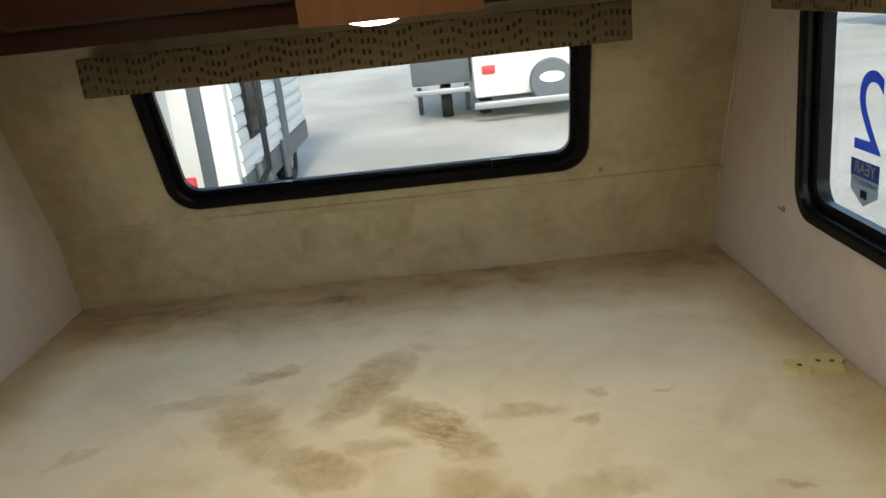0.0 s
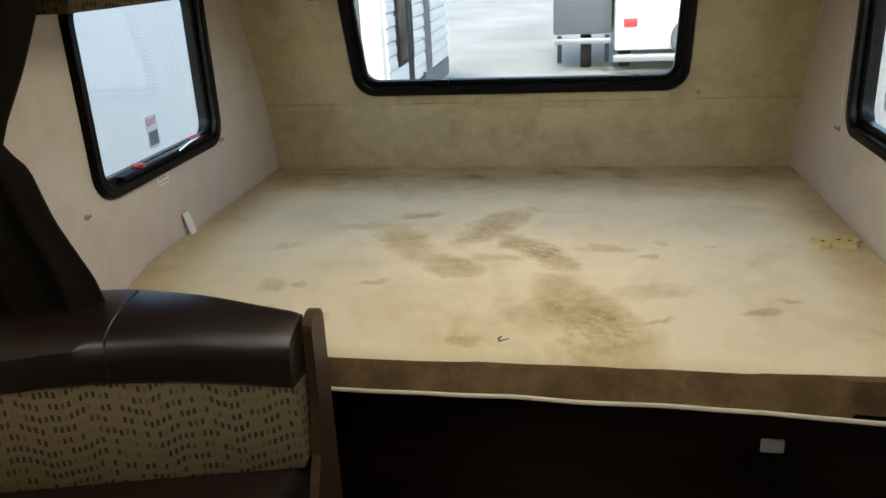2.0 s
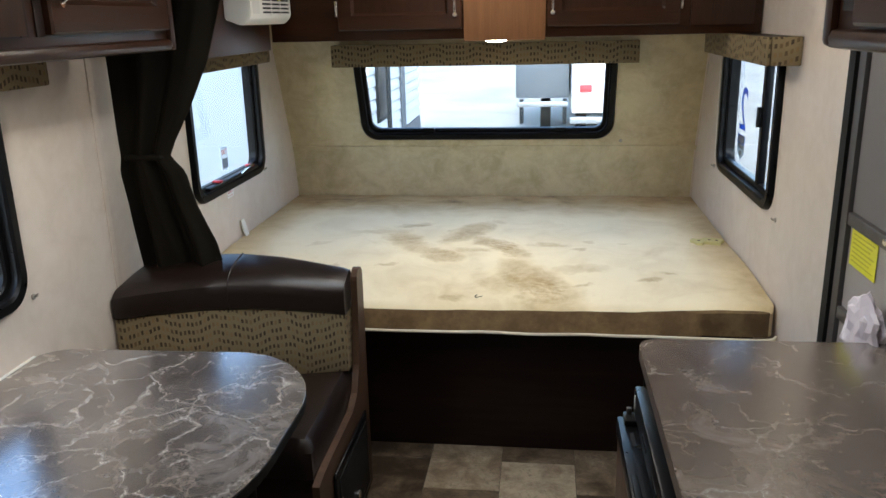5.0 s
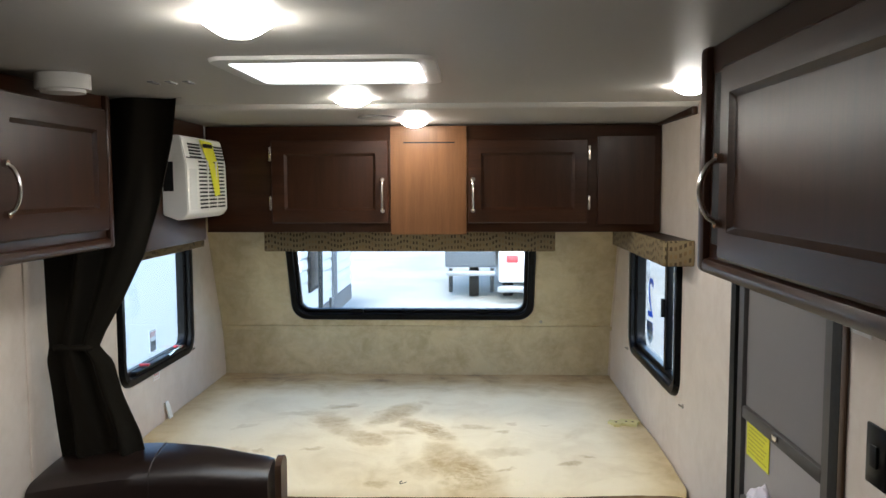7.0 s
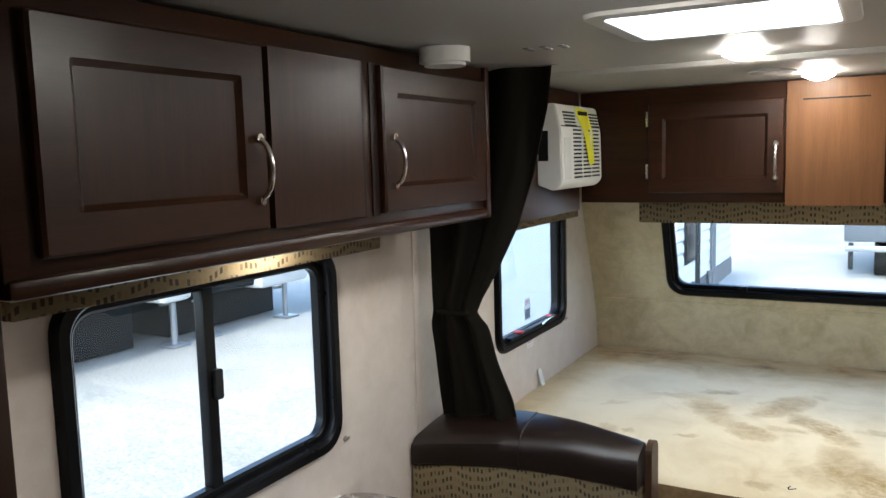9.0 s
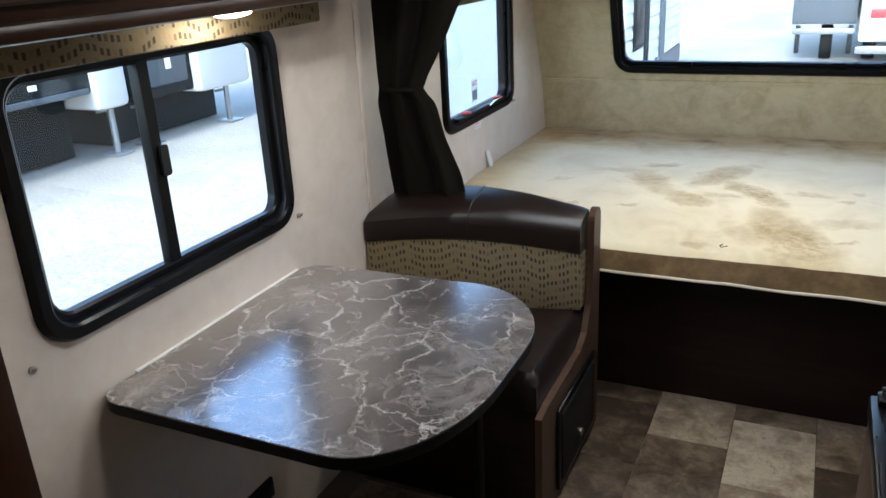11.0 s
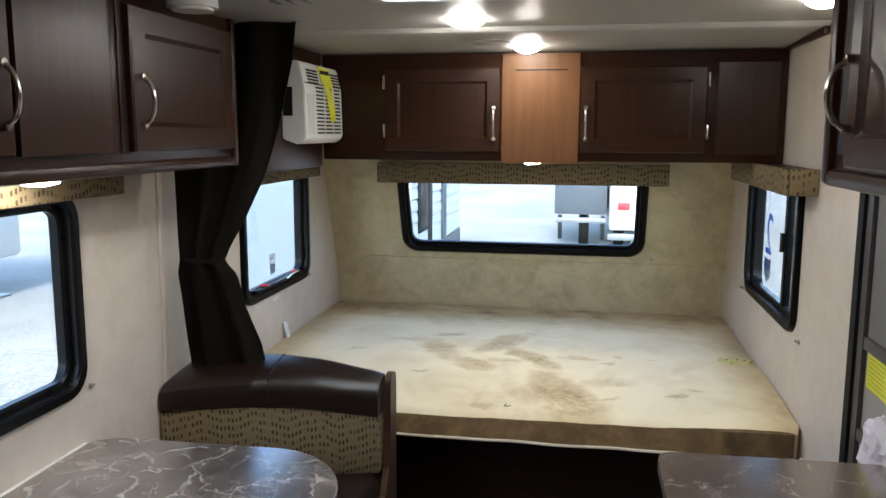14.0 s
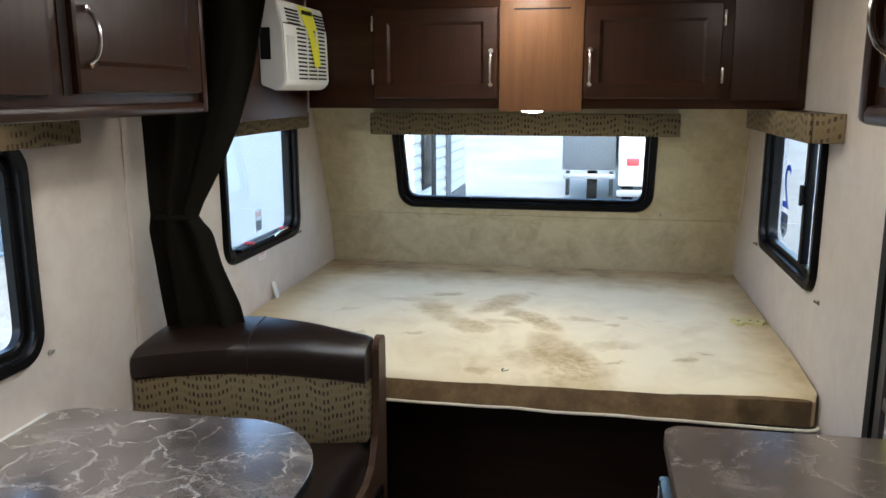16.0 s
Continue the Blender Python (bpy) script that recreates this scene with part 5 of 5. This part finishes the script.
def siding(parent, x, y0, y1, z0, z1, n, material):
    h = (z1 - z0) / n
    for k in range(n):
        prof = [(x - 0.01, z0 + h * k), (x + 0.03, z0 + h * k + 0.01), (x + 0.03, z0 + h * (k + 0.45)), (x + 0.012, z0 + h * (k + 0.97)), (x - 0.01, z0 + h * (k + 0.97))]
        part("siding_board", skin(bmesh.new(), [(prof, y0), (prof, y1)], lambda u, v, w: (u, w, v), closed=False), material, parent, smooth=False)


rv = thing("travel_trailer", -3.6, 5.4, GZ, "plain white travel trailer parked close by", "trailer", "parked trailers")
nose = [(-2.35, 2.45), (-2.35, 9.0), (-4.6, 9.0), (-4.6, 5.7), (-3.2, 3.35)]
part("body", skin(bmesh.new(), [(nose, -0.15), (nose, 2.3)], lambda u, v, w: (u, v, w), closed=False), RV_WHITE, rv, smooth=False)
part("skirt", skin(bmesh.new(), [(nose, -0.32), (nose, -0.152)], lambda u, v, w: (u + 0.02 * (u + 3), v, w), closed=False), RV_DARK, rv, smooth=False)
wheel(-2.5, 6.2, 0.34, True, rv)
wheel(-2.5, 7.0, 0.34, True, rv)

rv = thing("travel_trailer", -3.0, 9.3, GZ, "white ribbed travel trailer with dark window and stripe", "trailer", "parked trailers")
part("body", boxes((-4.2, -1.80, 7.4, 11.4, -0.15, 2.4), bevel=0.06), RV_WHITE, rv)
siding(rv, -1.795, 7.5, 11.3, 0.05, 2.3, 15, RV_WHITE)
win = part("side_window", boxes((-1.77, -1.75, 7.9, 8.75, 0.35, 1.25), bevel=0.02), RV_DARK, rv, "dark tinted window")
part("frame", boxes((-1.752, -1.745, 7.95, 8.7, 0.4, 1.2), bevel=0.01), BLACK, win)
part("stripe", boxes((-1.765, -1.74, 9.55, 9.85, -0.1, 2.3)), RV_GREY, rv, "grey upright stripe", smooth=False)
part("skirt", boxes((-1.79, -1.755, 7.45, 11.3, -0.2, 0.05)), RV_GREY, rv, smooth=False)
part("rear_window", boxes((-3.4, -2.4, 7.37, 7.42, 0.4, 1.4), bevel=0.02), RV_GREY, rv)
part("corner_post", boxes((-2.15, -2.02, 7.36, 7.43, -0.2, 2.3), bevel=0.02), RV_GREY, rv)
part("tail_lamp", boxes((-2.35, -2.22, 7.36, 7.42, -0.02, 0.12), bevel=0.01), RED, rv, "red tail lamp")
part("handrail", tube(bmesh.new(), [(-1.72, 7.75, 1.5), (-1.55, 7.6, 1.1), (-1.55, 7.6, 0.1), (-1.7, 7.6, -0.1), (-2.1, 7.5, -0.15)], 0.03, 8), RV_DARK, rv)
wheel(-1.95, 10.4, 0.34, True, rv)
for y in (7.9, 8.3, 9.3):
    part("pipe_stub", tube(bmesh.new(), [(-1.72, y, -0.35), (-1.72, y, 0.1)], 0.04, 8), RV_GREY, rv)

rv = thing("travel_trailer", 2.0, 15.0, GZ, "white travel trailer seen from behind with covered spare wheel", "trailer", "parked trailers")
part("body", boxes((0.78, 3.2, 13.6, 19.0, -0.22, 2.5), bevel=0.05), RV_WHITE, rv)
part("bumper", boxes((0.75, 3.2, 13.35, 13.5, -0.38, -0.26), bevel=0.02), STEEL, rv)
part("tail_lamp", boxes((0.93, 1.16, 13.57, 13.62, 0.18, 0.32), bevel=0.01), RED, rv, "red tail lamp")
ring = lambda q: [(q * math.cos(2 * math.pi * k / 28), q * math.sin(2 * math.pi * k / 28)) for k in range(28)]
cover = part("spare_wheel_cover", skin(bmesh.new(), [(ring(0.36), 0.2), (ring(0.38), 0.04), (ring(0.35), 0.0)], lambda u, v, w: (2.08 + u, 13.36 + w, -0.02 + v), closed=False), RV_GREY, rv, "grey spare wheel cover")
part("badge", skin(bmesh.new(), [(ring(0.15), 0.0), (ring(0.15), 0.01)], lambda u, v, w: (2.08 + u * 1.4, 13.345 + w, 0.05 + v * 0.6), closed=False), RV_WHITE, cover)
wheel(1.0, 14.6, 0.34, True, rv)

cart = thing("utility_trailer", 0.25, 14.0, GZ, "dark grey box trailer with steel bumper", "trailer", "parked trailers")
part("box", boxes((-0.28, 0.74, 13.9, 16.5, 0.05, 1.4), bevel=0.03), RV_GREY, cart)
part("bumper", boxes((-0.25, 0.72, 13.7, 13.8, -0.1, 0.0), bevel=0.02), STEEL, cart)
for x in (-0.2, 0.62):
    part("post", boxes((x, x + 0.08, 13.72, 13.8, GZ + 0.2, 0.05), bevel=0.01), RV_DARK, cart)
wheel(0.3, 14.6, 0.3, True, cart)

rv = thing("travel_trailer", -8.8, 2.0, GZ, "charcoal travel trailer with grey nose on stabiliser legs", "trailer", "parked trailers")
part("body", boxes((-10.0, -7.65, -2.5, 5.2, 0.2, 2.6), bevel=0.05), RV_DARK, rv)
part("nose", boxes((-9.9, -7.55, 5.15, 5.65, -0.03, 2.4), bevel=0.08), RV_WHITE, rv, "pale grey nose panel")
# Added dark block: hides bright ground behind, stands in for shade underneath.
part("underbelly", boxes((-9.4, -8.1, -2.8, 5.1, GZ + 0.02, 0.198)), RV_DARK, rv, smooth=False)
jack(-7.7, 5.42, 0.05, rv)
wheel(-7.9, 1.2, 0.36, True, rv)
for y in (3.4, 4.3):
    part("marker_light", boxes((-7.652, -7.62, y, y + 0.1, 0.36, 0.42), bevel=0.005), PAPER, rv)
part("sill_rail", boxes((-7.66, -7.62, -2.4, 5.1, 0.2, 0.27), bevel=0.01), RV_GREY, rv)
rv2 = thing("travel_trailer", -8.8, 7.0, GZ, "charcoal travel trailer with baggage door and grey nose", "trailer", "parked trailers")
part("body", boxes((-10.0, -7.65, 5.8, 6.95, -0.05, 2.6), bevel=0.05), RV_DARK, rv2)
part("nose", boxes((-9.9, -7.5, 6.9, 8.0, -0.1, 2.4), bevel=0.08), RV_WHITE, rv2, "pale grey nose panel")
part("baggage_door", boxes((-7.66, -7.63, 6.05, 6.8, 0.1, 0.95), bevel=0.03), RV_GREY, rv2)
part("placard", boxes((-7.632, -7.62, 6.4, 6.5, 0.3, 0.6)), PAPER, rv2, smooth=False)
# Another added block for the dark shade below this trailer.
part("underbelly", boxes((-9.4, -8.1, 5.7, 7.8, GZ + 0.02, -0.052)), RV_DARK, rv2, smooth=False)
jack(-7.6, 7.5, -0.05, rv2)
jack(-7.72, 6.0, 0.0, rv2)

car = thing("pickup_truck", 9.5, 12.0, GZ, "dark pickup parked across the yard", "truck")
part("body", boxes((8.5, 10.3, 8.5, 13.6, -0.3, 0.35), bevel=0.12), RV_DARK, car)
part("cab", boxes((8.65, 10.15, 10.2, 12.2, 0.33, 0.95), bevel=0.18), RV_GREY, car)
for y in (9.4, 12.7):
    wheel(8.62, y, 0.36, True, car)
rv = thing("travel_trailer", 14.5, 21.0, GZ, "white travel trailer across the yard", "trailer", "parked trailers")
part("body", boxes((13.0, 15.6, 14.5, 24.0, -0.1, 2.5), bevel=0.06), RV_WHITE, rv)
part("stripe", boxes((12.97, 13.0, 14.6, 23.9, 0.3, 0.8)), RV_GREY, rv, smooth=False)
wheel(13.2, 18.5, 0.36, True, rv)
wheel(13.2, 19.4, 0.36, True, rv)


# ---- floor blocks ----
def make_floor():
    n = Nodes("stone_vinyl")
    rand = n.node("ShaderNodeObjectInfo").outputs["Random"]
    at = n.node("ShaderNodeVectorMath")
    at.operation = "ADD"
    n.put(at.inputs[0], n.at)
    shift = n.node("ShaderNodeCombineXYZ")
    n.put(shift.inputs[2], n.math("MULTIPLY", rand, 40.0))
    n.put(at.inputs[1], shift.outputs[0])
    clouds = n.noise(9, 7, 0.72, distort=0.25, at=at.outputs[0])
    fine = n.noise(45, 5, 0.7, at=at.outputs[0])
    tone = n.math("ADD", n.math("MULTIPLY", clouds, 0.9), n.math("MULTIPLY_ADD", rand, 0.4, -0.2))
    col = n.ramp(tone, (0.28, (0.045, 0.03, 0.019)), (0.4, (0.12, 0.085, 0.054)), (0.54, (0.245, 0.187, 0.128)), (0.7, (0.48, 0.405, 0.30)))
    pit = n.ramp(n.math("MULTIPLY", fine, clouds), (0.30, 0.0), (0.40, 1.0))
    col = n.mix(n.math("MULTIPLY", pit, 0.6), col, (0.07, 0.05, 0.035))
    return n.done(col, n.math("MULTIPLY_ADD", fine, 0.3, 0.28), 0, fine, 0.2, 0.001)


STONE = make_floor()
TW, TL = 0.268, 0.385
tile_bm = bmesh.new()
box(tile_bm, -TW / 2 + 0.001, TW / 2 - 0.001, -TL / 2 + 0.001, TL / 2 - 0.001, -0.004, 0.0, 0.0008, 1)
tile_mesh = mesh_of("floor_block", tile_bm, STONE)
for c in range(-4, 4):
    x = 0.008 + TW * c
    off = 0.0 if c % 2 == 0 else TL * 0.5
    for r in range(-10, 4):
        y = 0.46 + TL * r + off
        if REAR + TL / 2 < y < 1.3 and abs(x) < W - TW / 2 + 0.06:
            t = new("floor_block", tile_mesh)
            t.location = (x, y, 0.0)
            t.parent = floor
